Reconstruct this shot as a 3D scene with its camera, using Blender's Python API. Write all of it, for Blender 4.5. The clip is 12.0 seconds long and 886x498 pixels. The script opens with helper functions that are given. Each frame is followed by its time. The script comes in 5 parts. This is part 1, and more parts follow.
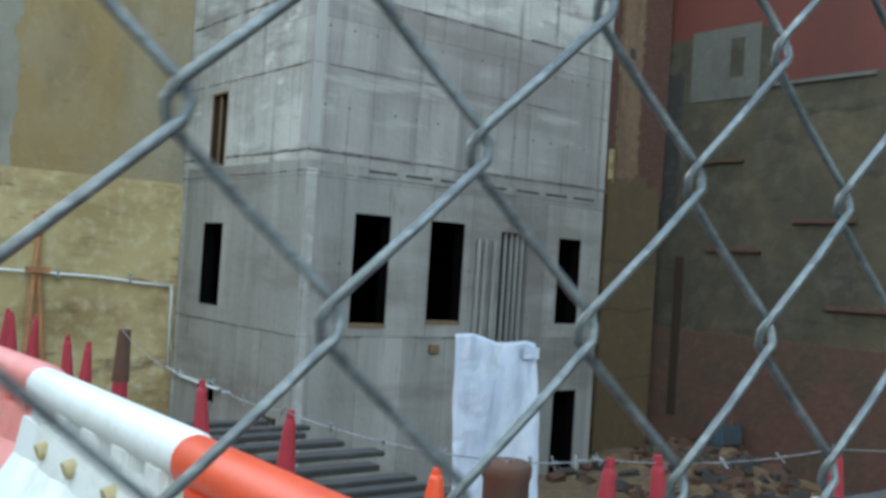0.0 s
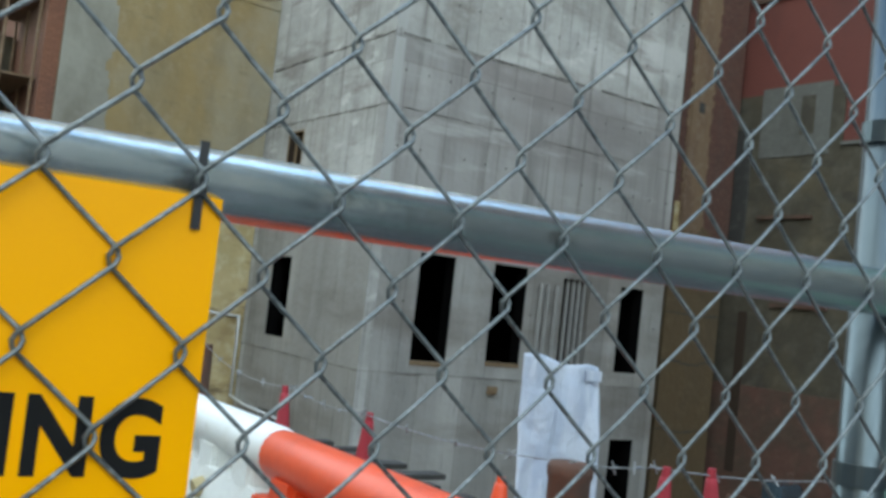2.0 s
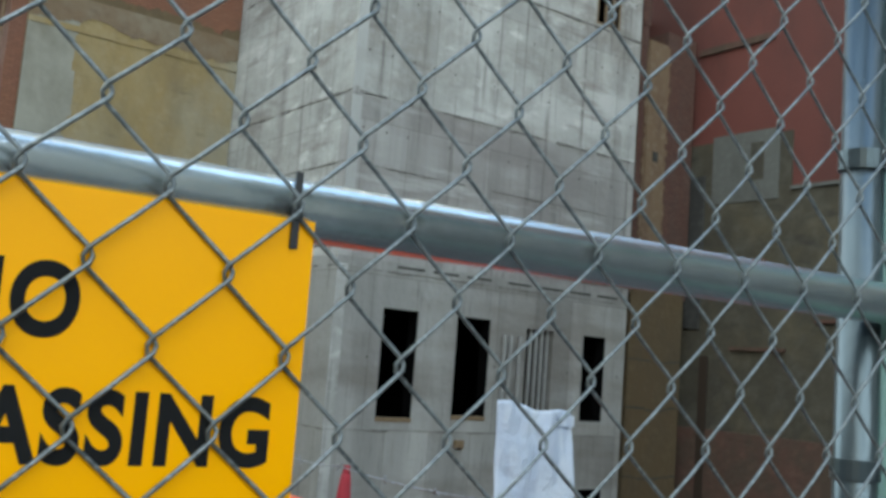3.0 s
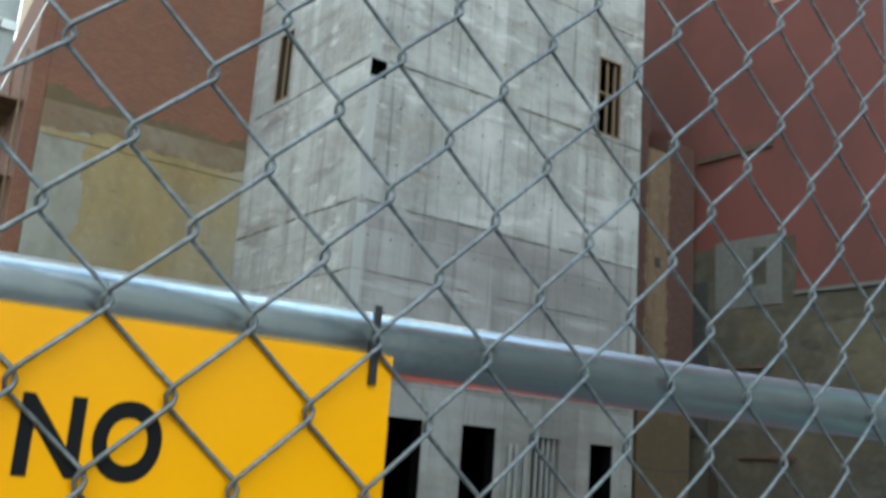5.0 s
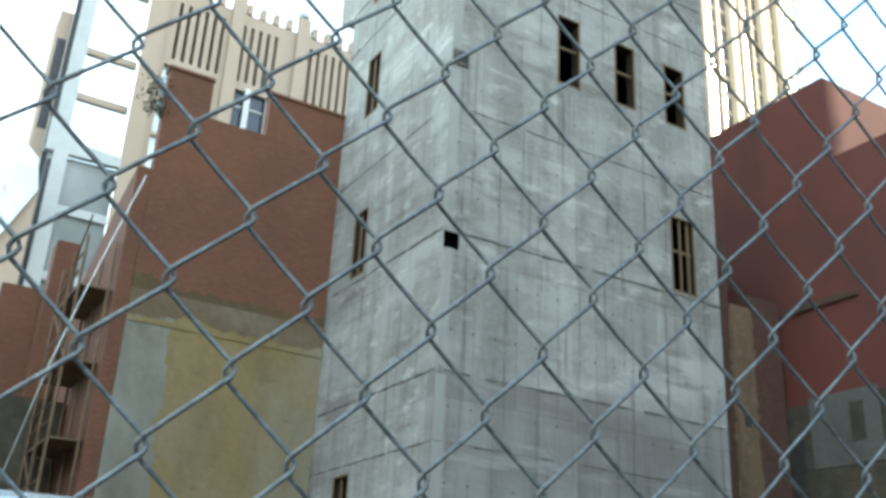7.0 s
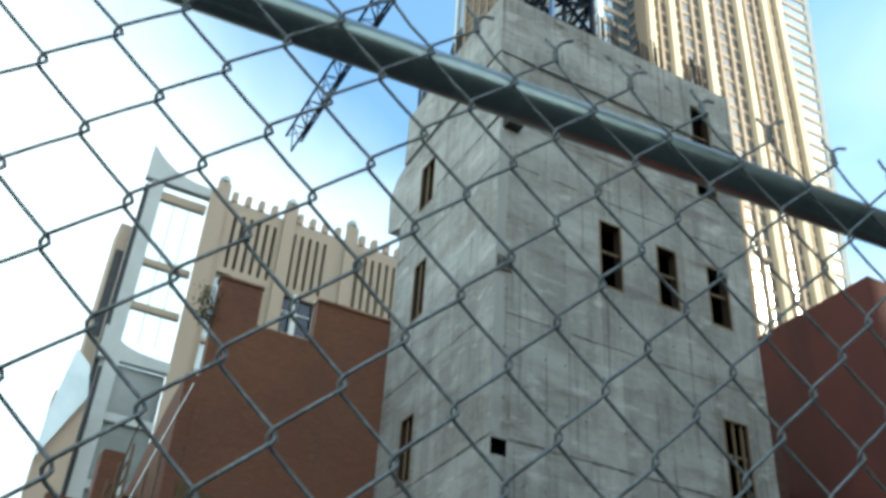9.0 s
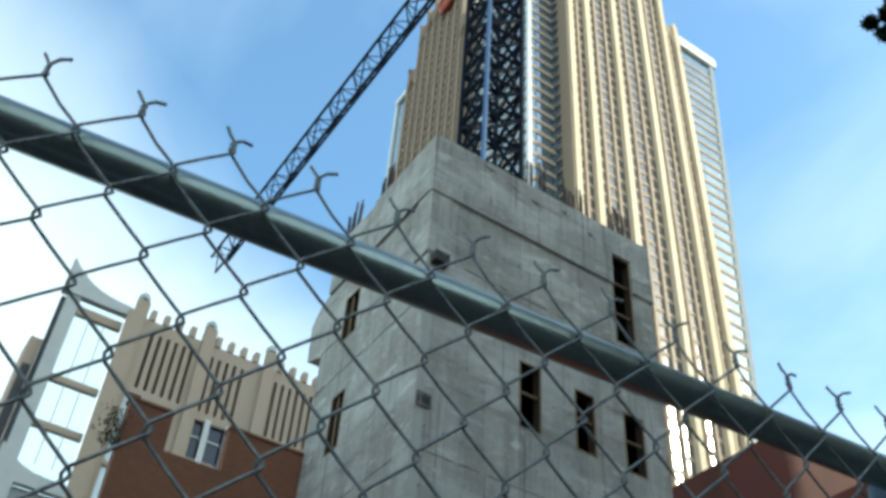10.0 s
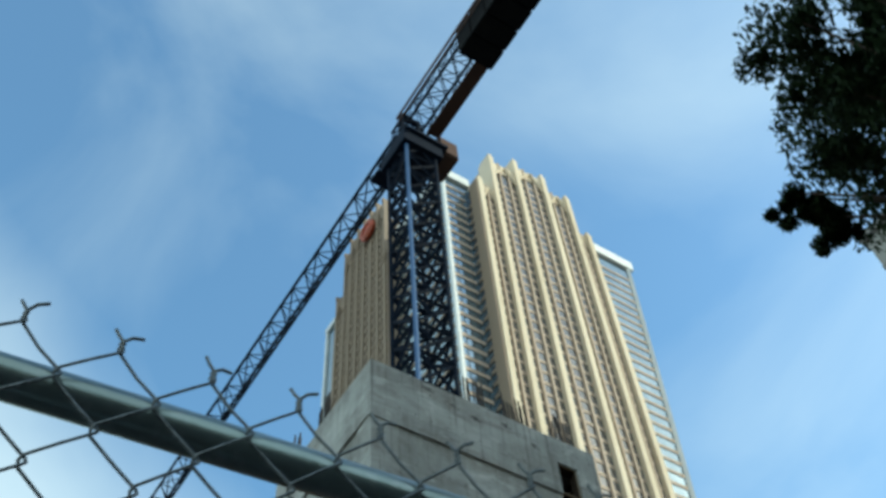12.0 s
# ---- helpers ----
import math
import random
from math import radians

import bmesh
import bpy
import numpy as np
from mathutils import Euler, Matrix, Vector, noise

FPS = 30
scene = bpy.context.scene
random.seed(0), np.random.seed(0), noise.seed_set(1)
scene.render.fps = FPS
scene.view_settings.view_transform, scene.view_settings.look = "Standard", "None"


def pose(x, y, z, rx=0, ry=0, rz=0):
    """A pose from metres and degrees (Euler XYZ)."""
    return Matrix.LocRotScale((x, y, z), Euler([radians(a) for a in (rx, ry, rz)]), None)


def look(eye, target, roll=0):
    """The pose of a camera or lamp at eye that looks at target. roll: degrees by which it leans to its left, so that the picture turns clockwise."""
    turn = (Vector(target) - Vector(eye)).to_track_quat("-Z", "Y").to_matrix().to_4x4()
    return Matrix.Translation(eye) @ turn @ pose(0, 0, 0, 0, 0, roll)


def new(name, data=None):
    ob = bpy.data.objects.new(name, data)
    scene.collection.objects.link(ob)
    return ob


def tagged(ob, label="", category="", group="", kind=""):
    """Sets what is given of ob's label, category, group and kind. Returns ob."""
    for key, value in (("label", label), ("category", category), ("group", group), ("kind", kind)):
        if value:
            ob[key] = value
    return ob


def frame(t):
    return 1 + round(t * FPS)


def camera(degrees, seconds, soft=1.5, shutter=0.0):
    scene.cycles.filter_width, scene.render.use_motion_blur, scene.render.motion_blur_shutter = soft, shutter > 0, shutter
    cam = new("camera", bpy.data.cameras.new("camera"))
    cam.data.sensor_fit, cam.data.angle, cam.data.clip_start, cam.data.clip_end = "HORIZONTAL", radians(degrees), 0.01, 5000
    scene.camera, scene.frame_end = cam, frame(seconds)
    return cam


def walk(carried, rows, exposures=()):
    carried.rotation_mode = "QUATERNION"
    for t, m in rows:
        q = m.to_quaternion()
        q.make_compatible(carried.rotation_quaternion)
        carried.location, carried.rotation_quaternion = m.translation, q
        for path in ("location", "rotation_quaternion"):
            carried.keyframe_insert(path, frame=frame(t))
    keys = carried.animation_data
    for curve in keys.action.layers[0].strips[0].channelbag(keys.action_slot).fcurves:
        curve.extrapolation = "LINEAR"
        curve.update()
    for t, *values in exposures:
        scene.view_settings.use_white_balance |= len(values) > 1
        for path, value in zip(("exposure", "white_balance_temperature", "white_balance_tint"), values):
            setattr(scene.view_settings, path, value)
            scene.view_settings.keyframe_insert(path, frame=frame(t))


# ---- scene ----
# ---- the camera and its way ----
cam = camera(48.95, 12.0, soft=3.3, shutter=0.3)
walk(cam, [
    (0, pose(0.106, 0.402, 1.696, 90.98, -3.68, -37.62)),
    (0.5, pose(0.002, 0.368, 1.642, 92.74, -3.68, -38.57)),
    (1, pose(-0.082, 0.297, 1.598, 94.52, -6.50, -36.70)),
    (1.5, pose(-0.113, 0.207, 1.562, 92.60, -7.86, -36.38)),
    (2, pose(-0.160, 0.147, 1.552, 93.44, -6.38, -34.15)),
    (2.5, pose(-0.211, 0.116, 1.530, 95.59, -4.35, -36.03)),
    (4.5, pose(-0.276, 0.151, 1.509, 99.42, -4.96, -36.07)),
    (5, pose(-0.278, 0.152, 1.531, 103.11, -4.14, -36.25)),
    (5.5, pose(-0.288, 0.149, 1.544, 106.02, -3.54, -36.82)),
    (6, pose(-0.287, 0.161, 1.547, 108.27, -2.52, -33.92)),
    (6.5, pose(-0.289, 0.159, 1.550, 110.73, -2.39, -32.25)),
    (8.5, pose(-0.284, 0.137, 1.617, 119.77, -3.68, -28.13)),
    (9, pose(-0.287, 0.121, 1.639, 124.30, -3.40, -28.38)),
    (9.5, pose(-0.293, 0.100, 1.656, 128.44, -4.12, -31.84)),
    (10, pose(-0.299, 0.088, 1.671, 132.41, -3.27, -33.98)),
    (10.5, pose(-0.308, 0.087, 1.689, 137.04, -3.06, -34.96)),
    (11, pose(-0.317, 0.079, 1.695, 140.77, -2.36, -36.38)),
    (11.5, pose(-0.334, 0.047, 1.659, 144.42, -0.76, -38.19)),
    (12, pose(-0.330, 0.106, 1.654, 145.37, 3.19, -32.57)),
], exposures=[
    (0, 2.1, 7000, -2), (0.5, 2.2, 7000, -4), (1.0, 2.2, 7100, -3), (1.5, 2.0, 7200, -1), (2.5, 2.0, 7500, 0), (4.5, 2.08, 7500, 0), (5.5, 2.05, 7100, -2), (6.5, 1.98, 7000, -3),
    (8.5, 1.25, 7200, -5), (9.0, 1.05, 7100, -5), (9.5, 0.86, 7000, -6), (10.0, 0.72, 6900, -7), (10.5, 0.64, 6900, -8), (11.0, 0.52, 6850, -9), (12, 0.28, 6700, -11),
])

# ---- sky and sun ----
SUN = Vector((0.64, -0.58, 0.52)).normalized()
world = bpy.data.worlds.new("sky")
scene.world = world
world.use_nodes = True
wn, wl = world.node_tree.nodes, world.node_tree.links
wn.clear()
w_out, w_bg = wn.new("ShaderNodeOutputWorld"), wn.new("ShaderNodeBackground")
w_sky = wn.new("ShaderNodeTexSky")
w_sky.sky_type, w_sky.sun_disc = "NISHITA", False
w_sky.sun_elevation = math.asin(SUN.z)
w_sky.sun_rotation = math.atan2(SUN.x, SUN.y)
w_sky.air_density, w_sky.dust_density, w_sky.ozone_density = 1.0, 1.0, 1.8
w_co, w_map = wn.new("ShaderNodeTexCoord"), wn.new("ShaderNodeMapping")
w_map.inputs["Scale"].default_value = (1.0, 1.0, 2.2)
w_map.inputs["Location"].default_value = (1.35, 2.1, 0.6)
w_noise, w_ramp, w_mix = wn.new("ShaderNodeTexNoise"), wn.new("ShaderNodeValToRGB"), wn.new("ShaderNodeMixRGB")
w_noise.inputs["Scale"].default_value, w_noise.inputs["Detail"].default_value, w_noise.inputs["Distortion"].default_value = 1.7, 8.0, 0.6
w_ramp.color_ramp.elements[0].position, w_ramp.color_ramp.elements[1].position = 0.42, 0.85
w_ramp.color_ramp.elements[0].color, w_ramp.color_ramp.elements[1].color = (0.05, 0.05, 0.05, 1), (0.38, 0.38, 0.38, 1)
w_mix.inputs["Color2"].default_value = (7.5, 8.0, 8.4, 1)
wl.new(w_co.outputs["Generated"], w_map.inputs["Vector"])
wl.new(w_map.outputs["Vector"], w_noise.inputs["Vector"])
wl.new(w_noise.outputs["Fac"], w_ramp.inputs["Fac"])
# haze that thickens towards the horizon, broken up by the same noise
w_dir, w_tilt, w_haze, w_add = wn.new("ShaderNodeVectorMath"), wn.new("ShaderNodeMath"), wn.new("ShaderNodeMapRange"), wn.new("ShaderNodeMath")
w_dir.operation, w_dir.inputs[1].default_value = "DOT_PRODUCT", (0.35, 0.0, 1.0)
w_tilt.operation, w_tilt.inputs[1].default_value, w_tilt.inputs[2].default_value = "MULTIPLY_ADD", -0.3, 0.15
w_haze.interpolation_type = "SMOOTHSTEP"
w_haze.inputs["From Min"].default_value, w_haze.inputs["From Max"].default_value = 0.85, 0.61
w_haze.inputs["To Min"].default_value, w_haze.inputs["To Max"].default_value = 0.0, 0.55
w_sum = wn.new("ShaderNodeMath")
w_add.operation, w_sum.operation = "ADD", "MAXIMUM"
wl.new(w_co.outputs["Generated"], w_dir.inputs[0])
wl.new(w_noise.outputs["Fac"], w_tilt.inputs[0])
wl.new(w_dir.outputs["Value"], w_add.inputs[0])
wl.new(w_tilt.outputs[0], w_add.inputs[1])
wl.new(w_add.outputs[0], w_haze.inputs["Value"])
wl.new(w_haze.outputs["Result"], w_sum.inputs[0])
wl.new(w_ramp.outputs["Color"], w_sum.inputs[1])
wl.new(w_sum.outputs[0], w_mix.inputs["Fac"])
w_sat = wn.new("ShaderNodeHueSaturation")
w_sat.inputs["Saturation"].default_value = 1.25
w_sat.inputs["Value"].default_value = 1.65
wl.new(w_sky.outputs["Color"], w_sat.inputs["Color"])
wl.new(w_sat.outputs["Color"], w_mix.inputs["Color1"])
wl.new(w_mix.outputs["Color"], w_bg.inputs["Color"])
wl.new(w_bg.outputs["Background"], w_out.inputs["Surface"])
w_bg.inputs["Strength"].default_value = 0.15
sun = new("sun", bpy.data.lights.new("sun", "SUN"))
sun.data.energy, sun.data.angle, sun.data.color = 2.2, radians(0.5), (1.0, 0.95, 0.87)
sun.matrix_world = look(SUN * 200, (0, 0, 0))


# ---- materials ----
def material(name, base, rough=0.85, metal=0.0, spots=(), bump=(0.0, 30.0), coord="Object", spec=0.5):
    """Base colour, then layers (colour, scale, amount, stretch, low, high) of noise over it; bump: height and scale."""
    m = bpy.data.materials.new(name)
    m.use_nodes = True
    n, l = m.node_tree.nodes, m.node_tree.links
    b = n["Principled BSDF"]
    b.inputs["Roughness"].default_value, b.inputs["Metallic"].default_value = rough, metal
    b.inputs["Specular IOR Level"].default_value = spec
    co = n.new("ShaderNodeTexCoord")
    last = n.new("ShaderNodeRGB")
    last.outputs[0].default_value = (*base, 1)
    out = last.outputs[0]
    for colour, scale, amount, stretch, low, high in spots:
        mp, nz, rp, mx, ml = (n.new("ShaderNode" + k) for k in ("Mapping", "TexNoise", "MapRange", "MixRGB", "Math"))
        mp.inputs["Scale"].default_value = stretch
        mp.inputs["Location"].default_value = (scale * 3.7, scale * 1.3, scale)
        nz.inputs["Scale"].default_value, nz.inputs["Detail"].default_value, nz.inputs["Roughness"].default_value = scale, 6, 0.6
        rp.inputs["From Min"].default_value, rp.inputs["From Max"].default_value = low, high
        ml.operation, ml.inputs[1].default_value = "MULTIPLY", amount
        mx.inputs["Color2"].default_value = (*colour, 1)
        l.new(co.outputs[coord], mp.inputs["Vector"])
        l.new(mp.outputs["Vector"], nz.inputs["Vector"])
        l.new(nz.outputs["Fac"], rp.inputs["Value"])
        l.new(rp.outputs["Result"], ml.inputs[0])
        l.new(ml.outputs[0], mx.inputs["Fac"])
        l.new(out, mx.inputs["Color1"])
        out = mx.outputs["Color"]
    l.new(out, b.inputs["Base Color"])
    if bump[0]:
        nz, bp = n.new("ShaderNodeTexNoise"), n.new("ShaderNodeBump")
        nz.inputs["Scale"].default_value, nz.inputs["Detail"].default_value = bump[1], 5
        bp.inputs["Strength"].default_value, bp.inputs["Distance"].default_value = 1.0, bump[0]
        l.new(co.outputs[coord], nz.inputs["Vector"])
        l.new(nz.outputs["Fac"], bp.inputs["Height"])
        l.new(bp.outputs["Normal"], b.inputs["Normal"])
    return m


ONE, TALL = (1, 1, 1), (1, 1, 0.08)
M_concrete = material("concrete", (0.305, 0.3, 0.28), 0.9, 0, [
    ((0.2, 0.19, 0.175), 1.6, 0.85, TALL, 0.48, 0.68), ((0.47, 0.465, 0.44), 1.5, 0.7, (1, 1, 0.14), 0.5, 0.72),
    ((0.24, 0.21, 0.18), 0.3, 0.6, (0.7, 0.7, 1.6), 0.48, 0.66), ((0.47, 0.47, 0.448), 0.42, 0.75, (0.6, 0.6, 1.5), 0.48, 0.62),
    ((0.46, 0.46, 0.44), 6, 0.35, ONE, 0.45, 0.7), ((0.13, 0.12, 0.11), 6, 0.7, (1, 1, 0.035), 0.57, 0.68),
    ((0.17, 0.145, 0.13), 0.9, 0.6, (0.35, 0.35, 2.0), 0.57, 0.67), ((0.56, 0.55, 0.525), 2.1, 0.65, (0.5, 0.5, 1.2), 0.58, 0.67)], (0.02, 7))


def add_panels(m, width, height, joint, amount=0.5):
    """Formwork panels: a tone for each, and thin joints, over the upright faces."""
    n, l = m.node_tree.nodes, m.node_tree.links
    b = n["Principled BSDF"]
    src = b.inputs["Base Color"].links[0].from_socket
    co, sp, ad, cb, br, mx = (n.new("ShaderNode" + k) for k in ("TexCoord", "SeparateXYZ", "Math", "CombineXYZ", "TexBrick", "MixRGB"))
    l.new(co.outputs["Object"], sp.inputs[0])
    l.new(sp.outputs["X"], ad.inputs[0])
    l.new(sp.outputs["Y"], ad.inputs[1])
    l.new(ad.outputs[0], cb.inputs["X"])
    l.new(sp.outputs["Z"], cb.inputs["Y"])
    l.new(cb.outputs[0], br.inputs["Vector"])
    br.offset, br.squash = 0.5, 1.0
    br.inputs["Scale"].default_value, br.inputs["Mortar Size"].default_value = 1.0, joint
    br.inputs["Brick Width"].default_value, br.inputs["Row Height"].default_value = width, height
    br.inputs["Color1"].default_value, br.inputs["Color2"].default_value = (0.82, 0.82, 0.82, 1), (1.12, 1.12, 1.12, 1)
    br.inputs["Mortar"].default_value = (0.62, 0.6, 0.58, 1)
    mx.blend_type, mx.inputs["Fac"].default_value = "MULTIPLY", amount
    l.new(src, mx.inputs["Color1"])
    l.new(br.outputs["Color"], mx.inputs["Color2"])
    l.new(mx.outputs["Color"], b.inputs["Base Color"])


add_panels(M_concrete, 1.22, 3.45, 0.014, 0.75)
# Stains of the first pours, with the pit's shade mixed into the base colour
M_concrete_low = material("stained first-pour concrete darkened for pit shade", (0.268, 0.262, 0.246), 0.92, 0, [
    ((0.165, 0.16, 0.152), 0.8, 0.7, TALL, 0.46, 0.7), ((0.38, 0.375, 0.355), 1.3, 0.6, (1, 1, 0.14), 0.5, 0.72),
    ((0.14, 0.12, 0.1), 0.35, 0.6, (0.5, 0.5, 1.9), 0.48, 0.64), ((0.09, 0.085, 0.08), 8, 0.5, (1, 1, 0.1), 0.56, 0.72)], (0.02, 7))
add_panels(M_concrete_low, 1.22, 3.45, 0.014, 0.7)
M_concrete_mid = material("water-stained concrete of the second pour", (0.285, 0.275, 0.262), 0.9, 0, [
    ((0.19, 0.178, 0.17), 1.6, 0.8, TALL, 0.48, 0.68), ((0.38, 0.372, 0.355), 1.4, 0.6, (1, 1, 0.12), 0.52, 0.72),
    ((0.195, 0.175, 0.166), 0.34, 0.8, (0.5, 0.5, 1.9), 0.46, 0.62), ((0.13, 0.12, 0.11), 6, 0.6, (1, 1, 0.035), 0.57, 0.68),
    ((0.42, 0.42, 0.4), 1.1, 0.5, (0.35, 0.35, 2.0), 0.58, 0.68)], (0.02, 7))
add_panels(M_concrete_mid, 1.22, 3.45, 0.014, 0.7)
M_concrete_dark = material("weathered concrete", (0.24, 0.235, 0.225), 0.92, 0, [
    ((0.14, 0.135, 0.13), 1.2, 0.7, TALL, 0.45, 0.7), ((0.36, 0.35, 0.33), 5, 0.4, ONE, 0.5, 0.75)], (0.015, 8))
M_clean = material("clean pale concrete", (0.37, 0.37, 0.355), 0.88, 0, [((0.3, 0.295, 0.28), 1.8, 0.6, (1, 1, 0.12), 0.5, 0.7), ((0.24, 0.225, 0.2), 0.5, 0.5, (1, 1, 1.5), 0.54, 0.68)], (0.01, 9))
M_ridge = material("rough joint concrete", (0.15, 0.14, 0.13), 0.95, 0, [((0.06, 0.055, 0.05), 4, 0.8, ONE, 0.42, 0.6), ((0.28, 0.27, 0.25), 1.2, 0.6, ONE, 0.52, 0.62)], (0.02, 25))
M_ochre = material("ochre stained wall", (0.245, 0.175, 0.078), 0.9, 0, [
    ((0.25, 0.23, 0.18), 0.2, 0.95, (1, 1, 0.7), 0.44, 0.6),
    ((0.26, 0.225, 0.14), 0.5, 0.55, (1, 1, 0.6), 0.46, 0.7), ((0.13, 0.095, 0.055), 0.7, 0.6, (1, 1, 0.35), 0.52, 0.75),
    ((0.33, 0.29, 0.2), 4, 0.3, ONE, 0.52, 0.75), ((0.1, 0.08, 0.05), 2.2, 0.5, (0.5, 0.5, 2), 0.6, 0.72)], (0.03, 5))
M_brownplaster = material("brown weathered plaster", (0.15, 0.1, 0.06), 0.92, 0, [((0.2, 0.17, 0.125), 0.8, 0.7, ONE, 0.46, 0.66), ((0.1, 0.065, 0.04), 3, 0.5, ONE, 0.52, 0.7)], (0.02, 6))
M_prop = material("rust orange prop paint", (0.34, 0.16, 0.07), 0.8, 0, [((0.2, 0.1, 0.05), 4, 0.7, ONE, 0.45, 0.65)], (0.004, 30))
M_render = material("grey cement render", (0.25, 0.24, 0.2), 0.92, 0, [
    ((0.14, 0.125, 0.095), 0.7, 0.8, (1, 1, 0.5), 0.45, 0.68), ((0.27, 0.26, 0.225), 2.6, 0.4, ONE, 0.5, 0.72)], (0.02, 5))
M_pale = material("pale ochre plaster", (0.43, 0.34, 0.175), 0.9, 0, [
    ((0.24, 0.165, 0.075), 0.4, 0.9, (0.7, 0.7, 1.5), 0.47, 0.6), ((0.12, 0.08, 0.045), 1.3, 0.8, (0.5, 0.5, 2.2), 0.55, 0.66),
    ((0.36, 0.29, 0.14), 0.6, 0.7, ONE, 0.48, 0.68), ((0.58, 0.53, 0.38), 3, 0.5, ONE, 0.5, 0.7)], (0.04, 4))
M_brick = material("red brown brick", (0.16, 0.064, 0.038), 0.9, 0, [
    ((0.2, 0.085, 0.045), 0.35, 0.7, ONE, 0.45, 0.65), ((0.11, 0.06, 0.045), 1.1, 0.6, (1, 1, 0.5), 0.5, 0.75),
    ((0.26, 0.14, 0.09), 9, 0.4, (1, 1, 4), 0.5, 0.7)], (0.01, 22))
add_panels(M_brick, 0.22, 0.075, 0.012, 0.7)
M_redpaint = material("dull red painted masonry", (0.125, 0.034, 0.025), 0.8, 0, [
    ((0.155, 0.043, 0.031), 0.3, 0.5, ONE, 0.45, 0.65), ((0.07, 0.025, 0.02), 0.6, 0.8, (1, 1, 0.35), 0.52, 0.75), ((0.06, 0.023, 0.018), 0.17, 0.4, (1, 1, 0.7), 0.5, 0.6)], (0.008, 12))
M_grey = material("grey concrete with stains", (0.06, 0.05, 0.033), 0.92, 0, [
    ((0.045, 0.038, 0.028), 0.55, 0.85, (1, 1, 0.6), 0.45, 0.65), ((0.105, 0.097, 0.075), 1.6, 0.6, ONE, 0.5, 0.7),
    ((0.14, 0.11, 0.06), 0.4, 0.5, ONE, 0.5, 0.7), ((0.025, 0.022, 0.018), 1.1, 0.7, (0.4, 0.4, 1.6), 0.58, 0.7)], (0.03, 4))
M_patch = material("grey rendered patch", (0.11, 0.108, 0.096), 0.92, 0, [
    ((0.07, 0.066, 0.056), 1.1, 0.7, (1, 1, 0.5), 0.48, 0.7), ((0.16, 0.16, 0.145), 4, 0.4, ONE, 0.5, 0.7)], (0.02, 5))
M_lowred = material("worn reddish wall base", (0.095, 0.045, 0.032), 0.92, 0, [
    ((0.065, 0.045, 0.03), 0.8, 0.85, ONE, 0.42, 0.62), ((0.13, 0.07, 0.05), 3, 0.5, ONE, 0.5, 0.7)], (0.03, 5))
M_tan = material("tan plaster pier", (0.17, 0.11, 0.065), 0.9, 0, [
    ((0.12, 0.07, 0.045), 1.5, 0.8, (1, 1, 0.3), 0.45, 0.65), ((0.28, 0.22, 0.16), 5, 0.4, ONE, 0.52, 0.72)], (0.02, 8))
M_lowtan = material("dirty ochre plaster", (0.1, 0.066, 0.032), 0.92, 0, [
    ((0.085, 0.06, 0.034), 0.9, 0.8, (1, 1, 0.5), 0.45, 0.65), ((0.15, 0.11, 0.06), 3, 0.4, ONE, 0.52, 0.72)], (0.03, 6))
M_pier = material("brown brick pier", (0.095, 0.042, 0.03), 0.9, 0, [((0.085, 0.05, 0.04), 1.5, 0.7, (1, 1, 0.4), 0.45, 0.65), ((0.19, 0.1, 0.07), 8, 0.4, (1, 1, 3), 0.5, 0.7)], (0.02, 8))
add_panels(M_pier, 0.22, 0.075, 0.012, 0.6)
M_dirt = material("brown dirt", (0.14, 0.085, 0.045), 0.95, 0, [
    ((0.1, 0.07, 0.045), 0.8, 0.8, ONE, 0.42, 0.62), ((0.28, 0.2, 0.11), 4, 0.6, ONE, 0.5, 0.7)], (0.05, 6))
M_asphalt = material("asphalt", (0.055, 0.055, 0.055), 0.9, 0, [((0.09, 0.09, 0.088), 3, 0.6, ONE, 0.45, 0.65)], (0.006, 90))
M_galv = material("galvanised steel", (0.76, 0.83, 0.83), 0.27, 0.9, [
    ((0.36, 0.42, 0.43), 6, 0.5, (0.25, 1, 1), 0.5, 0.68),
    ((0.5, 0.55, 0.56), 18, 0.6, (0.2, 1, 1), 0.45, 0.65), ((0.1, 0.11, 0.11), 26, 0.8, (0.6, 1, 1), 0.66, 0.72), ((0.82, 0.85, 0.86), 60, 0.4, ONE, 0.5, 0.7)], (0.0004, 90))
M_strand = material("weathered barbed wire", (0.3, 0.32, 0.33), 0.45, 0.6, [((0.16, 0.15, 0.14), 30, 0.7, ONE, 0.45, 0.6)])
M_toprail = material("dull tarnished steel", (0.24, 0.29, 0.27), 0.3, 0.85, [
    ((0.17, 0.2, 0.195), 16, 0.7, (0.2, 1, 1), 0.45, 0.65), ((0.34, 0.37, 0.37), 70, 0.4, ONE, 0.5, 0.7)], (0.0004, 90))
M_wire = material("dull zinc wire", (0.19, 0.21, 0.21), 0.45, 0.6, [((0.1, 0.11, 0.11), 90, 0.7, ONE, 0.45, 0.6), ((0.34, 0.36, 0.35), 260, 0.6, ONE, 0.52, 0.66)], (0.0006, 420))
M_post = material("dull weathered steel post", (0.1, 0.125, 0.135), 0.3, 0.75, [((0.07, 0.09, 0.1), 14, 0.6, (1, 1, 0.2), 0.45, 0.65)], (0.0004, 60))
M_green = material("green painted post", (0.1, 0.205, 0.17), 0.45, 0.2, [((0.12, 0.24, 0.2), 20, 0.5, ONE, 0.45, 0.7)], (0.0004, 60))
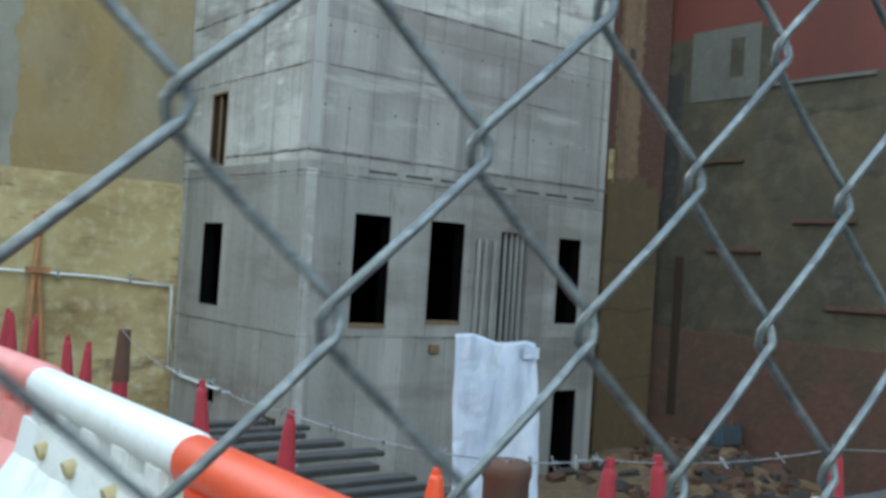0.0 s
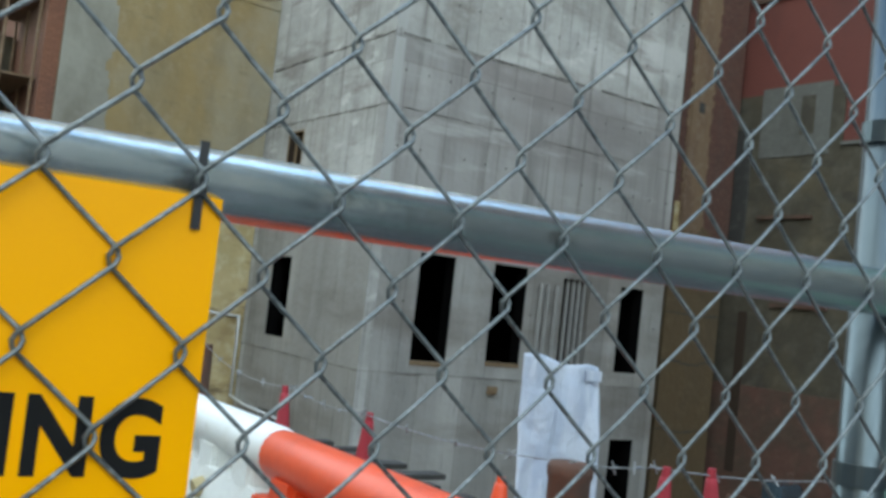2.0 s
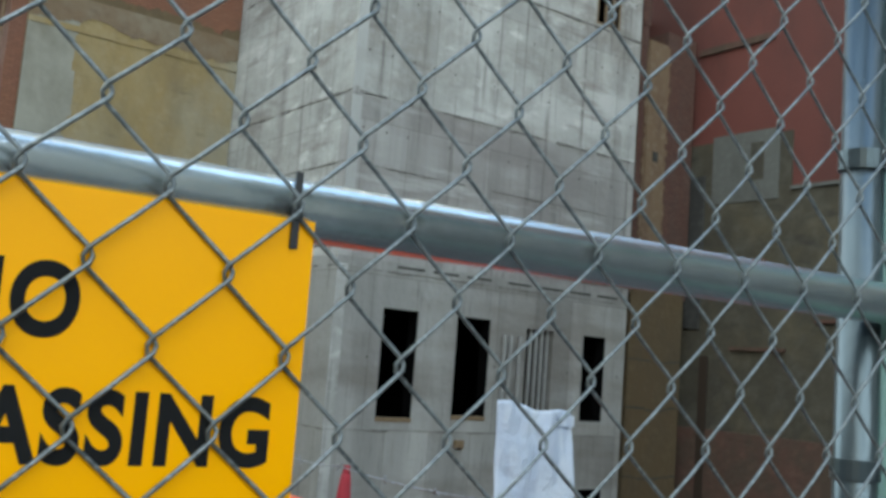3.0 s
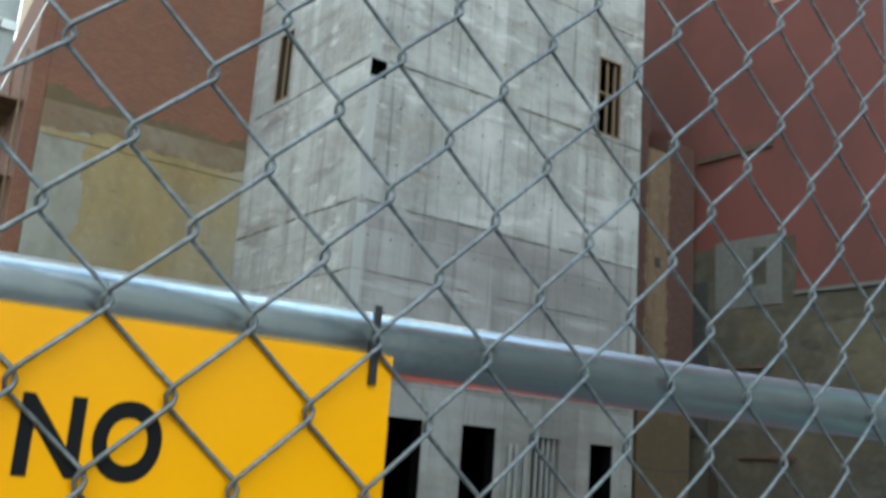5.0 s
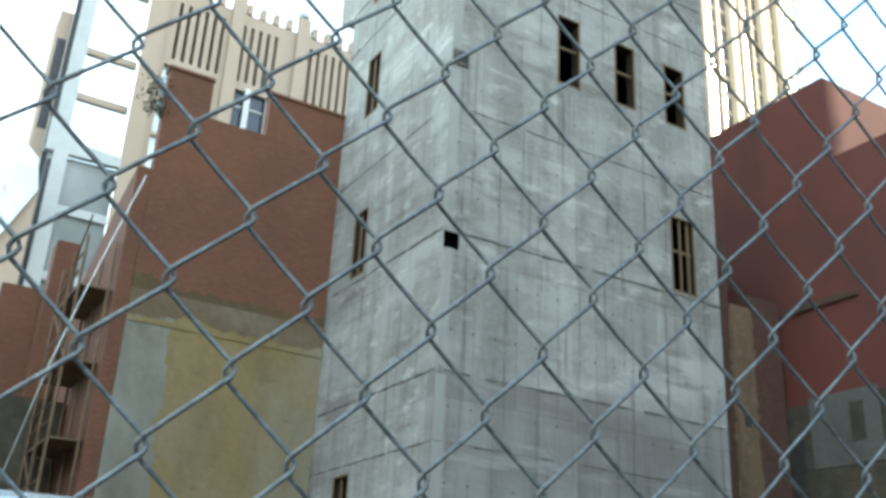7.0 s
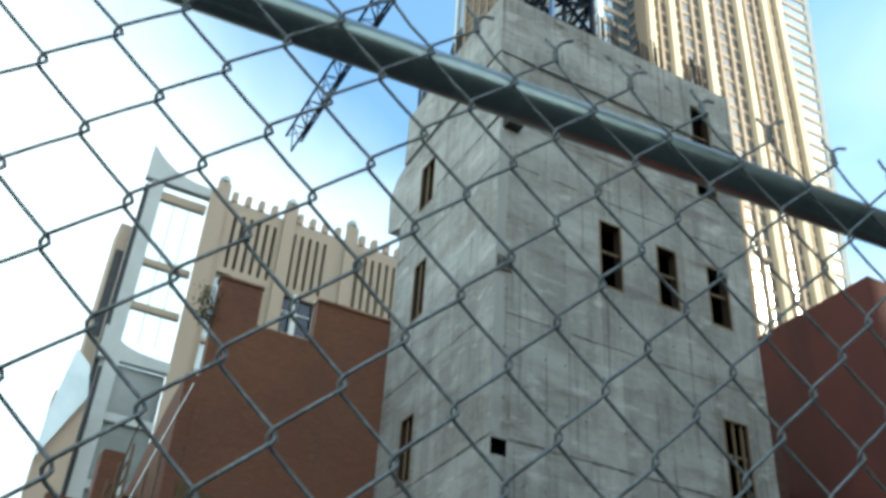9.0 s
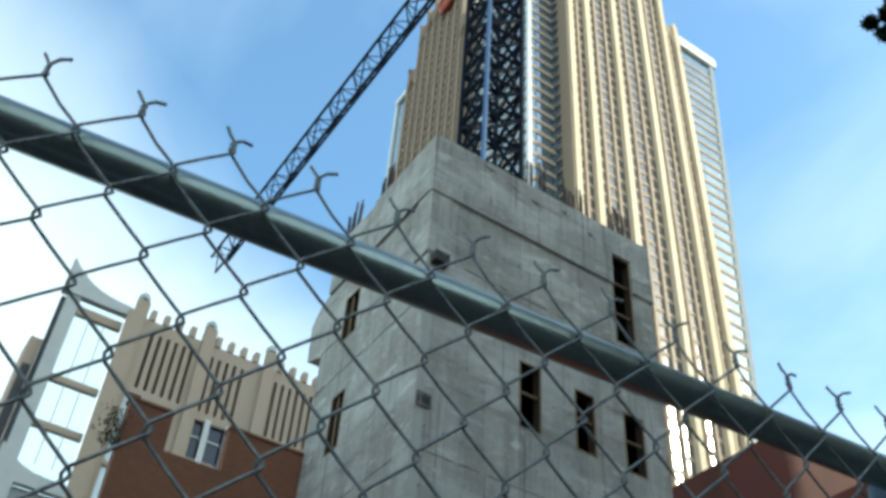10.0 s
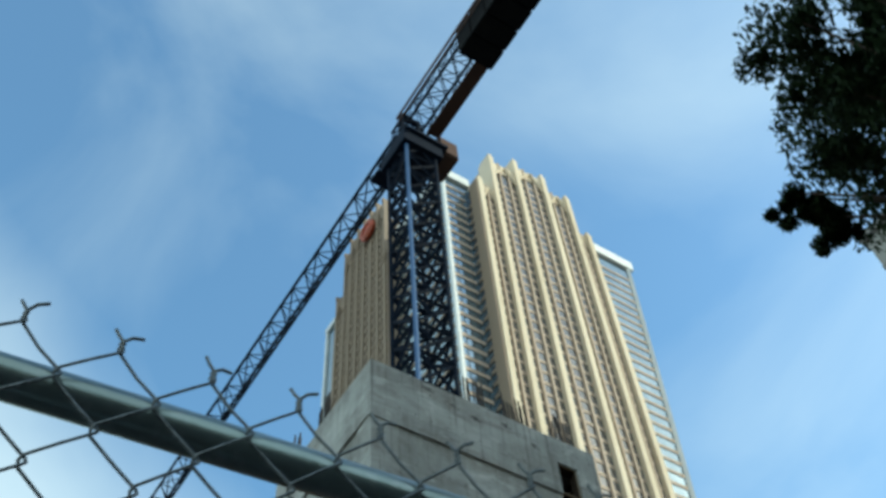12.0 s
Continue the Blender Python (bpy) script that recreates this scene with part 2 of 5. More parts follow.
M_sign = material("amber sign sheet", (1.0, 0.42, 0.0), 0.4, 0, [((0.95, 0.39, 0.0), 9, 0.5, ONE, 0.5, 0.7)], (0.0002, 40), spec=0.25)
M_black = material("black print", (0.01, 0.01, 0.01), 0.8, 0, [((0.016, 0.016, 0.016), 30, 0.5, ONE, 0.5, 0.7)], spec=0.15)
M_tie = material("black plastic tie", (0.012, 0.012, 0.014), 0.4)
M_white = material("white moulded plastic", (0.76, 0.77, 0.74), 0.45, 0, [
    ((0.6, 0.58, 0.5), 5, 0.5, ONE, 0.5, 0.7), ((0.5, 0.48, 0.4), 25, 0.3, ONE, 0.58, 0.72)], (0.002, 20))
M_orange = material("orange red moulded plastic", (0.78, 0.085, 0.025), 0.42, 0, [((0.62, 0.07, 0.03), 6, 0.6, ONE, 0.48, 0.7)], (0.002, 20))
M_pink = material("faded pink plastic", (0.72, 0.24, 0.21), 0.5, 0, [((0.6, 0.14, 0.12), 5, 0.6, ONE, 0.48, 0.7)], (0.002, 20))
M_redcloth = material("faded red plastic", (0.31, 0.023, 0.035), 0.8, 0, [((0.25, 0.02, 0.03), 9, 0.7, ONE, 0.45, 0.65)], (0.004, 40))
M_sheet = material("pale blue white tarpaulin", (0.5, 0.55, 0.62), 0.6, 0, [((0.36, 0.42, 0.53), 3.5, 0.8, (1, 1, 0.35), 0.44, 0.62), ((0.62, 0.65, 0.68), 9, 0.5, (1, 1, 0.3), 0.52, 0.66)], (0.035, 7))
M_wood = material("raw timber", (0.17, 0.115, 0.065), 0.8, 0, [((0.11, 0.065, 0.035), 8, 0.6, (1, 1, 0.1), 0.45, 0.65)], (0.003, 40))
# board colour taken down to carry the shade of reveals and a recess
M_liner = material("formwork board darkened for shaded recesses", (0.04, 0.027, 0.019), 0.85, 0, [((0.04, 0.028, 0.02), 7, 0.7, (1, 1, 0.2), 0.45, 0.65)], (0.003, 30), spec=0.2)
# dark timber colour, also used to paint shade in gaps and hollows
M_darkwood_shade = material("dark wet timber, also for shaded gaps", (0.035, 0.033, 0.03), 0.85, 0, [((0.075, 0.07, 0.063), 4, 0.6, ONE, 0.5, 0.7)], (0.01, 20))
# interior shade of the core put into a near-black base
M_dark = material("near-black for the unlit interior", (0.004, 0.004, 0.004), 0.95, 0, [((0.007, 0.006, 0.006), 3, 0.5, ONE, 0.45, 0.7)], spec=0.0)
M_rust = material("rusty steel", (0.12, 0.06, 0.04), 0.8, 0.4, [((0.08, 0.06, 0.05), 7, 0.6, ONE, 0.45, 0.65)], (0.003, 30))
M_rebar = material("dark brown reinforcing steel", (0.03, 0.022, 0.018), 0.8, 0, [((0.06, 0.035, 0.025), 9, 0.6, ONE, 0.45, 0.65)])
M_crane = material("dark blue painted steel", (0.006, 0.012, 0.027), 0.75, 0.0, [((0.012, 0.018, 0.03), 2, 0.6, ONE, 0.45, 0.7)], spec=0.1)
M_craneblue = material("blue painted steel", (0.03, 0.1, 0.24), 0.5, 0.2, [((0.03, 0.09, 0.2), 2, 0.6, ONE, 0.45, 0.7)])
M_ballast = material("dark ballast concrete", (0.009, 0.009, 0.01), 0.9, 0, [((0.018, 0.018, 0.018), 1, 0.6, ONE, 0.45, 0.7)], spec=0.1)
M_stone = material("cream precast stone", (0.66, 0.56, 0.43), 0.85, 0, [
    ((0.5, 0.41, 0.29), 0.12, 0.7, (1, 1, 0.3), 0.45, 0.65), ((0.66, 0.57, 0.43), 0.6, 0.5, ONE, 0.5, 0.7)], (0.02, 2))
M_precast = material("pinkish precast panel", (0.42, 0.33, 0.26), 0.85, 0, [((0.35, 0.27, 0.21), 0.25, 0.6, (1, 1, 0.5), 0.45, 0.65)], (0.01, 3))
M_greyglass = material("grey tinted glazing", (0.2, 0.22, 0.22), 0.12, 0, [((0.27, 0.29, 0.29), 0.4, 0.6, ONE, 0.45, 0.65)], spec=0.7)
# white steel greyed so the office corner reads as shaded
M_shadeframe = material("white frame metal greyed for shade", (0.43, 0.46, 0.46), 0.45, 0, [((0.35, 0.38, 0.385), 0.8, 0.5, ONE, 0.45, 0.65)])
M_seam = material("dark metal seam", (0.03, 0.032, 0.036), 0.5, 0.3, [((0.05, 0.05, 0.055), 2, 0.6, ONE, 0.45, 0.65)])
# Darker copy of the skyscraper stone; shade of its side faces in the colour
M_shadestone = material("stone browned for side-face shade", (0.25, 0.19, 0.14), 0.8, 0, [((0.27, 0.2, 0.14), 0.3, 0.6, ONE, 0.45, 0.65)])
M_beige = material("beige stone cladding", (0.39, 0.315, 0.25), 0.85, 0, [((0.36, 0.29, 0.215), 0.2, 0.6, (1, 1, 0.5), 0.45, 0.65)], (0.02, 3))
M_whitesteel = material("white painted steel", (0.66, 0.68, 0.68), 0.5, 0, [((0.56, 0.58, 0.59), 0.8, 0.5, ONE, 0.45, 0.65)])
M_glass = material("blue reflecting glass", (0.16, 0.235, 0.29), 0.06, 0.0, [((0.27, 0.35, 0.4), 0.25, 0.7, (1, 1, 0.6), 0.45, 0.6)], spec=1.0)
M_glass.node_tree.nodes["Principled BSDF"].inputs["Metallic"].default_value = 0.7
M_darkglass = material("dark window glass", (0.02, 0.025, 0.03), 0.08, 0, [((0.05, 0.06, 0.07), 0.4, 0.6, ONE, 0.45, 0.6)], spec=0.8)
M_navyglass = material("navy window glass", (0.02, 0.035, 0.07), 0.12, 0, [((0.03, 0.05, 0.09), 0.6, 0.6, ONE, 0.45, 0.6)], spec=0.4)
M_baywindow = material("bronze tinted window glass", (0.13, 0.125, 0.125), 0.12, 0.35, [((0.2, 0.2, 0.2), 0.5, 0.6, ONE, 0.45, 0.6)], spec=0.8)
M_paleglass = material("pale glazing", (0.55, 0.62, 0.64), 0.12, 0.3, [((0.4, 0.48, 0.5), 0.2, 0.6, ONE, 0.45, 0.6)])
M_clear = material("clear pale glazing", (0.8, 0.88, 0.9), 0.05)
M_clear.node_tree.nodes["Principled BSDF"].inputs["Transmission Weight"].default_value = 1.0
M_clear.node_tree.nodes["Principled BSDF"].inputs["IOR"].default_value = 1.08
M_logo = material("red enamel emblem", (0.3, 0.05, 0.02), 0.5, 0, [((0.6, 0.1, 0.03), 0.5, 0.5, ONE, 0.45, 0.6)])
M_leaf = material("dark green leaves", (0.022, 0.04, 0.014), 0.75, 0, [((0.038, 0.062, 0.02), 2, 0.7, ONE, 0.45, 0.65)], spec=0.12)
M_bark = material("grey brown bark", (0.12, 0.09, 0.065), 0.9, 0, [((0.06, 0.045, 0.035), 6, 0.7, (1, 1, 0.2), 0.45, 0.65)], (0.02, 20))
M_block = material("plain plastered wall", (0.3, 0.29, 0.27), 0.9, 0, [((0.22, 0.21, 0.2), 0.1, 0.6, ONE, 0.45, 0.65)])


# ---- builders ----
def mesh_of(name, bm, mat):
    me = bpy.data.meshes.new(name)
    bm.normal_update()
    bm.to_mesh(me)
    bm.free()
    for mm in (mat if isinstance(mat, (list, tuple)) else [mat]):
        me.materials.append(mm)
    return me


def part(name, bm, mat, parent=None, label="", smooth=False):
    me = bm if isinstance(bm, bpy.types.Mesh) else mesh_of(name, bm, mat)
    if smooth:
        me.polygons.foreach_set("use_smooth", [True] * len(me.polygons))
    ob = new(name, me)
    ob.parent = parent
    if label:
        ob["label"] = label
    return ob


def thing(name, label, category, at=(0, 0, 0), group="", kind=""):
    ob = new(name)
    ob.location = at
    ob.empty_display_size = 0.1
    return tagged(ob, label, category, group, kind)


def box(bm, x0, x1, y0, y1, z0, z1, bevel=0.0):
    vs = [bm.verts.new((x, y, z)) for x in (x0, x1) for y in (y0, y1) for z in (z0, z1)]
    fs = [bm.faces.new([vs[i] for i in f]) for f in ((0, 1, 3, 2), (4, 6, 7, 5), (0, 4, 5, 1), (2, 3, 7, 6), (0, 2, 6, 4), (1, 5, 7, 3))]
    if bevel:
        bmesh.ops.bevel(bm, geom=list({e for f in fs for e in f.edges}), offset=bevel, segments=2, affect="EDGES")
    return bm


def boxes(*rows, bevel=0.0):
    bm = bmesh.new()
    for r in rows:
        box(bm, *r, bevel=bevel)
    return bm


def rod(bm, a, b, r0, r1=None, n=6, caps=True):
    a, b = Vector(a), Vector(b)
    r1 = r0 if r1 is None else r1
    q = (b - a).to_track_quat("Z", "Y").to_matrix()
    rings = []
    for c, r in ((a, r0), (b, r1)):
        rings.append([bm.verts.new(c + q @ Vector((r * math.cos(2 * math.pi * k / n), r * math.sin(2 * math.pi * k / n), 0))) for k in range(n)])
    for k in range(n):
        bm.faces.new((rings[0][k], rings[0][(k + 1) % n], rings[1][(k + 1) % n], rings[1][k]))
    if caps:
        bm.faces.new(rings[0][::-1])
        bm.faces.new(rings[1])
    return bm


def tube(bm, pts, radius, n=6):
    """A bent tube through the points."""
    rings, pts = [], [Vector(p) for p in pts]
    ref = Vector((0.31, -0.9, 0.29)).normalized()
    for i, p in enumerate(pts):
        d = (pts[min(i + 1, len(pts) - 1)] - pts[max(i - 1, 0)]).normalized()
        u = d.cross(ref).normalized()
        v = d.cross(u)
        rings.append([bm.verts.new(p + radius * (math.cos(2 * math.pi * k / n) * u + math.sin(2 * math.pi * k / n) * v)) for k in range(n)])
    for a, b in zip(rings, rings[1:]):
        for k in range(n):
            bm.faces.new((a[k], a[(k + 1) % n], b[(k + 1) % n], b[k]))
    bm.faces.new(rings[0][::-1])
    bm.faces.new(rings[-1])
    return bm


def holed(origin, u, depth, width, z0, z1, holes):
    """A wall with openings right through it. u: the way along it; depth: a vector through its thickness; holes: (u0, u1, z0, z1)."""
    bm, seen = bmesh.new(), {}
    origin, u, depth = Vector(origin), Vector(u), Vector(depth)
    us = sorted({0.0, width, *(v for h in holes for v in h[:2])})
    zs = sorted({z0, z1, *(v for h in holes for v in h[2:])})

    def vert(i, k, d):
        if (i, k, d) not in seen:
            seen[i, k, d] = bm.verts.new(origin + u * us[i] + Vector((0, 0, zs[k])) + depth * d)
        return seen[i, k, d]

    def solid(i, k):
        if not (0 <= i < len(us) - 1 and 0 <= k < len(zs) - 1):
            return False
        a, b = (us[i] + us[i + 1]) / 2, (zs[k] + zs[k + 1]) / 2
        return not any(h[0] < a < h[1] and h[2] < b < h[3] for h in holes)
    for i in range(len(us) - 1):
        for k in range(len(zs) - 1):
            if not solid(i, k):
                continue
            for d in (0, 1):
                bm.faces.new([vert(i, k, d), vert(i + 1, k, d), vert(i + 1, k + 1, d), vert(i, k + 1, d)])
            for di, dk, e in ((-1, 0, ((i, k), (i, k + 1))), (1, 0, ((i + 1, k), (i + 1, k + 1))), (0, -1, ((i, k), (i + 1, k))), (0, 1, ((i, k + 1), (i + 1, k + 1)))):
                if not solid(i + di, k + dk):
                    bm.faces.new([vert(*e[0], 0), vert(*e[1], 0), vert(*e[1], 1), vert(*e[0], 1)])
    bmesh.ops.recalc_face_normals(bm, faces=bm.faces[:])
    return bm


# ---- ground ----
def smooth_step(a, b, v):
    k = max(0.0, min(1.0, (v - a) / (b - a)))
    return k * k * (3 - 2 * k)


def ground_height(x, y):
    lot = max(smooth_step(12.5, 16.0, y), smooth_step(3.9, 5.0, x) * smooth_step(4.7, 5.7, y))
    pit = lot * smooth_step(-9.0, -5.0, x) * (1 - smooth_step(25.6, 26.4, y)) * (1 - smooth_step(23.2, 23.8, x))
    heap = 0.85 * math.exp(-((x - 21.8) / 2.4) ** 2 - ((y - 16.6) / 2.6) ** 2)
    lump = 0.16 * noise.noise((x * 0.8, y * 0.8, 3.0)) + 0.07 * noise.noise((x * 2.6, y * 2.6, 9.0))
    return pit * (-3.55 + heap + lump * (1 - smooth_step(17.2, 18.4, y) * (x < 19.7)))


def build_ground():
    xs = [-900, -300, -100, -40, -20] + [-10 + 0.45 * k for k in range(78)] + [26, 32, 45, 100, 300, 900]
    ys = [-900, -300, -100, -40, -12, -4, 0, 2, 3.5] + [4.4 + 0.33 * k for k in range(68)] + [28, 36, 60, 100, 300, 900]
    bm = bmesh.new()
    grid = [[bm.verts.new((x, y, ground_height(x, y))) for y in ys] for x in xs]
    for i in range(len(xs) - 1):
        for k in range(len(ys) - 1):
            f = bm.faces.new((grid[i][k], grid[i + 1][k], grid[i + 1][k + 1], grid[i][k + 1]))
            f.material_index = int(xs[i] > -9 and xs[i] < 23.4 and 4.6 < ys[k] < 26 and (xs[i] > 3.6 or ys[k] > 12))
    return tagged(part("ground", bm, [M_asphalt, M_dirt]), "street asphalt falling to a brown dirt building pit", "ground", kind="structure")


build_ground()

# ---- the concrete core under construction ----
XL, XR, YF, YB, ZB, ZT = 10.31, 19.45, 18.6, 25.2, -3.7, 26.0


def opening_frame(parent, axis, a0, a1, z0, z1, face, rails=(0.62,), studs=(), liner=None, trim=True):
    """Formwork boards that line an opening of the front (axis x) or the flank (axis y), darkened for the reveals'
    shade, with a raw timber edge, crossbars and studs.
    """
    w, t = 0.05, 0.03

    def strip(p0, p1, q0, q1, e0=0.1, e1=0.18):
        return boxes((p0, p1, face + e0, face + e1, q0, q1) if axis == "x" else (face + e0, face + e1, p0, p1, q0, q1))
    win = new("window_opening")
    win.parent = parent
    # lining colour, dark brown or black, carries the shade of the reveal
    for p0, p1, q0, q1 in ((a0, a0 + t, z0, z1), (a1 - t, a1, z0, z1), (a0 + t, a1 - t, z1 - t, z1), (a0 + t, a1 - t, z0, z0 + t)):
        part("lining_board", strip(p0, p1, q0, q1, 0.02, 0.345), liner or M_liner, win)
    if trim:
        for p0, p1, q0, q1 in ((a0, a0 + w, z0, z1), (a1 - w, a1, z0, z1), (a0 + w, a1 - w, z1 - w, z1), (a0 + w, a1 - w, z0, z0 + w)):
            part("frame_board", strip(p0, p1, q0, q1, -0.012, 0.018), M_wood, win)
    for r in rails:
        z = z0 + (z1 - z0) * r
        part("crossbar", strip(a0 + w, a1 - w, z - 0.035, z + 0.035), M_wood, win)
    for s in studs:
        a = a0 + (a1 - a0) * s
        part("stud", strip(a - 0.035, a + 0.035, z0 + w, z1 - w, 0.05, 0.1), M_wood, win)
    return win


def build_core():
    core = thing("concrete_core", "unfinished raw concrete stair and lift core with timber-framed openings", "building", (XL, YF, ZB))
    core.location = (0, 0, 0)
    front = [(11.61, 12.58, 0.2, 2.73), (13.71, 14.73, 0.3, 2.73), (15.9, 16.82, -0.1, 2.62), (17.88, 18.7, 0.38, 2.6), (18.0, 18.84, -3.5, -1.36),
             (17.68, 18.58, 11.08, 13.36), (13.71, 14.5, 16.3, 18.56), (15.77, 16.54, 16.35, 18.45), (17.68, 18.5, 16.35, 18.4), (17.66, 18.53, 21.1, 24.92),
             (10.34, 10.78, 10.5, 10.93)]
    flank = [(22.54, 23.68, 0.36, 2.4), (22.69, 23.6, 3.8, 5.66), (22.86, 23.69, 11.14, 13.15), (22.87, 23.7, 16.35, 18.42), (22.82, 23.8, 20.6, 22.48),
             (22.43, 23.5, -2.1, -1.5), (19.24, 19.96, -2.4, -1.86)]
    # each face in its lifts, older pours below, lowest also darkened for pit shade
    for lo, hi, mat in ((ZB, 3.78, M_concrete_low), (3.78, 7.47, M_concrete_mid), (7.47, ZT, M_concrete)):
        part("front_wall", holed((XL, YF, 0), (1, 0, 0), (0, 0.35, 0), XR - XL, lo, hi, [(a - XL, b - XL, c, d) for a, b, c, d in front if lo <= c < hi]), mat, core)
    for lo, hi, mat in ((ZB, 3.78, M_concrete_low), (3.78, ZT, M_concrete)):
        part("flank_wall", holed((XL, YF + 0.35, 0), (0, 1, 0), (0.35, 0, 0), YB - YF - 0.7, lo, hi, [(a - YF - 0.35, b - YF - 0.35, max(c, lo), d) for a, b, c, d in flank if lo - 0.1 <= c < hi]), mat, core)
    part("rear_wall", boxes((XL, XR, YB - 0.35, YB, ZB, ZT - 0.35)), M_concrete, core)
    part("far_flank_wall", boxes((XR - 0.35, XR, YF + 0.35, YB - 0.35, ZB, ZT)), M_concrete, core)
    # near-black slabs and added linings paint the unlit inside of the core
    for z in (-3.4, 2.95, 6.9, 10.9, 14.6, 19.2):
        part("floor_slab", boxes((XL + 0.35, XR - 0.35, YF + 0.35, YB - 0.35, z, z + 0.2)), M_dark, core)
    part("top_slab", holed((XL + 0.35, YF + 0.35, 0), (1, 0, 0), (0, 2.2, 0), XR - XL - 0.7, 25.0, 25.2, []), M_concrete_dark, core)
    part("shade_lining", boxes((XL + 0.36, XR - 0.5, YB - 0.5, YB - 0.36, ZB, 24.9)), M_dark, core, "added black lining with interior shade in its colour")
    part("shade_lining", boxes((XR - 0.5, XR - 0.36, YF + 0.4, YB - 0.36, ZB, 24.9)), M_dark, core, "added black lining with interior shade in its colour")
    # the last pour stands proud of the walls below
    part("parapet_band", holed((XL - 0.1, YF - 0.1, 0), (1, 0, 0), (0, 0.098, 0), XR - XL + 0.13, 23.52, 26.08, [(17.66 - XL + 0.1, 18.53 - XL + 0.1, 23.52, 24.92)]), M_concrete, core)
    part("parapet_band", boxes((XL - 0.1, XL - 0.002, YF - 0.002, 22.4, 23.6, 26.08), (XL - 0.1, XL - 0.002, 22.4, YB, 23.6, 25.86)), M_concrete, core)
    # thickened corner under the band
    part("corner_strip", boxes((XL - 0.05, XL + 0.72, YF - 0.05, YF - 0.002, 21.0, 23.52), (XL - 0.05, XL - 0.002, YF - 0.002, YF + 0.8, 21.0, 23.6)), M_concrete, core)
    # scabbled patches and cast-in pockets along the band
    for x, z, w in ((12.2, 25.75, 0.34), (13.3, 25.45, 0.22), (14.1, 25.3, 0.3), (15.4, 25.6, 0.26), (16.6, 25.2, 0.2)):
        part("rough_patch", boxes((x, x + w, YF - 0.106, YF - 0.1005, z, z + 0.1), (x + 0.08, x + w + 0.12, YF - 0.106, YF - 0.1005, z - 0.07, z - 0.02)), M_ridge, core)
    # bracket at the rear of the flank
    bm = bmesh.new()
    prof = [(25.2, 20.9), (26.3, 21.3), (26.45, 22.9), (25.9, 23.5), (25.2, 23.7)]
    ends = [[bm.verts.new((x, y, z)) for y, z in prof] for x in (XL, XL + 1.2)]
    bm.faces.new(ends[0]), bm.faces.new(ends[1][::-1])
    for k in range(5):
        bm.faces.new((ends[0][k], ends[1][k], ends[1][(k + 1) % 5], ends[0][(k + 1) % 5]))
    bmesh.ops.recalc_face_normals(bm, faces=bm.faces[:])
    part("bracket", bm, M_concrete, core)
    # rough lift joints and board marks
    rng = random.Random(4)
    for z, w in ((4.0, 0.08), (3.55, 0.025), (5.88, 0.03), (7.5, 0.07), (10.97, 0.09), (14.4, 0.025), (19.3, 0.03), (20.95, 0.04), (0.0, 0.03)):
        bm, bm2 = bmesh.new(), bmesh.new()
        x = XL
        while x < XR - 0.05:
            n = min(x + rng.uniform(0.15, 0.5), XR)
            if rng.random() < 0.93 and not any(a < n and x < b and c < z + 0.1 and z - 0.1 < d for a, b, c, d in front):
                h = w * rng.uniform(0.25, 0.8)
                box(bm, x, n, YF - rng.uniform(0.006, 0.022), YF - 0.0015, z - h / 2 + rng.uniform(-0.015, 0.015), z + h / 2)
            x = n
        y = YF
        while y < YB - 0.05:
            n = min(y + rng.uniform(0.15, 0.5), YB)
            if rng.random() < 0.93 and not any(a < n and y < b and c < z + 0.1 and z - 0.1 < d for a, b, c, d in flank):
                h = w * rng.uniform(0.25, 0.8)
                box(bm2, XL - rng.uniform(0.006, 0.022), XL - 0.0015, y, n, z - h / 2 + rng.uniform(-0.015, 0.015), z + h / 2)
            y = n
        tagged(part("lift_joint", bm, M_ridge, core, "rough line between two pours"), kind="stuff")
        tagged(part("lift_joint", bm2, M_ridge, core, "rough line between two pours"), kind="stuff")
    # dark slots under the lowest band
    for x in (11.9, 12.9, 13.9, 15.2, 16.3, 17.3, 18.3):
        part("joint_slot", boxes((x, x + 0.75, YF - 0.012, YF - 0.0015, 3.66, 3.71)), M_darkwood_shade, core)
    # clean strip left by the corner form
    for lo, hi in ((-3.6, 3.6), (4.1, 7.4), (7.6, 10.4), (11.05, 15.5), (16.15, 20.4)):
        part("corner_form_strip", boxes((XL + 0.004, XL + 0.27, YF - 0.007, YF - 0.0015, lo, hi)), M_clean if lo > 0 else M_concrete, core)
    part("junction_box", boxes((13.84, 14.12, YF - 0.09, YF - 0.002, -0.36, -0.17), bevel=0.015), M_wood, core, "small brown box")
    part("box_out", boxes((XL + 0.03, XL + 0.5, YF - 0.05, YF - 0.002, 15.62, 16.08), bevel=0.03), M_ridge, core, "rough patched pocket")
    # dark square on the face paints the shaded inside of the pocket
    part("box_out_shade", boxes((XL + 0.2, XL + 0.46, YF - 0.056, YF - 0.0505, 15.72, 15.98)), M_darkwood_shade, core)
    # tie holes left by the formwork
    bm = bmesh.new()
    for k in range(15):
        for z in (1.6, 5.0, 6.7, 8.5, 9.9, 12.0, 13.4, 15.1, 17.4, 19.9, 22.2, 24.3, 25.5):
            x = XL + 0.35 + 0.61 * k + rng.uniform(-0.02, 0.02)
            if not any(a - 0.1 < x < b + 0.1 and c - 0.1 < z < d + 0.1 for a, b, c, d in front) and rng.random() < 0.75:
                y = YF - (0.1 if z > 23.6 else 0.0)
                rod(bm, (x, y - 0.004, z), (x, y + 0.03, z), 0.026, n=7)
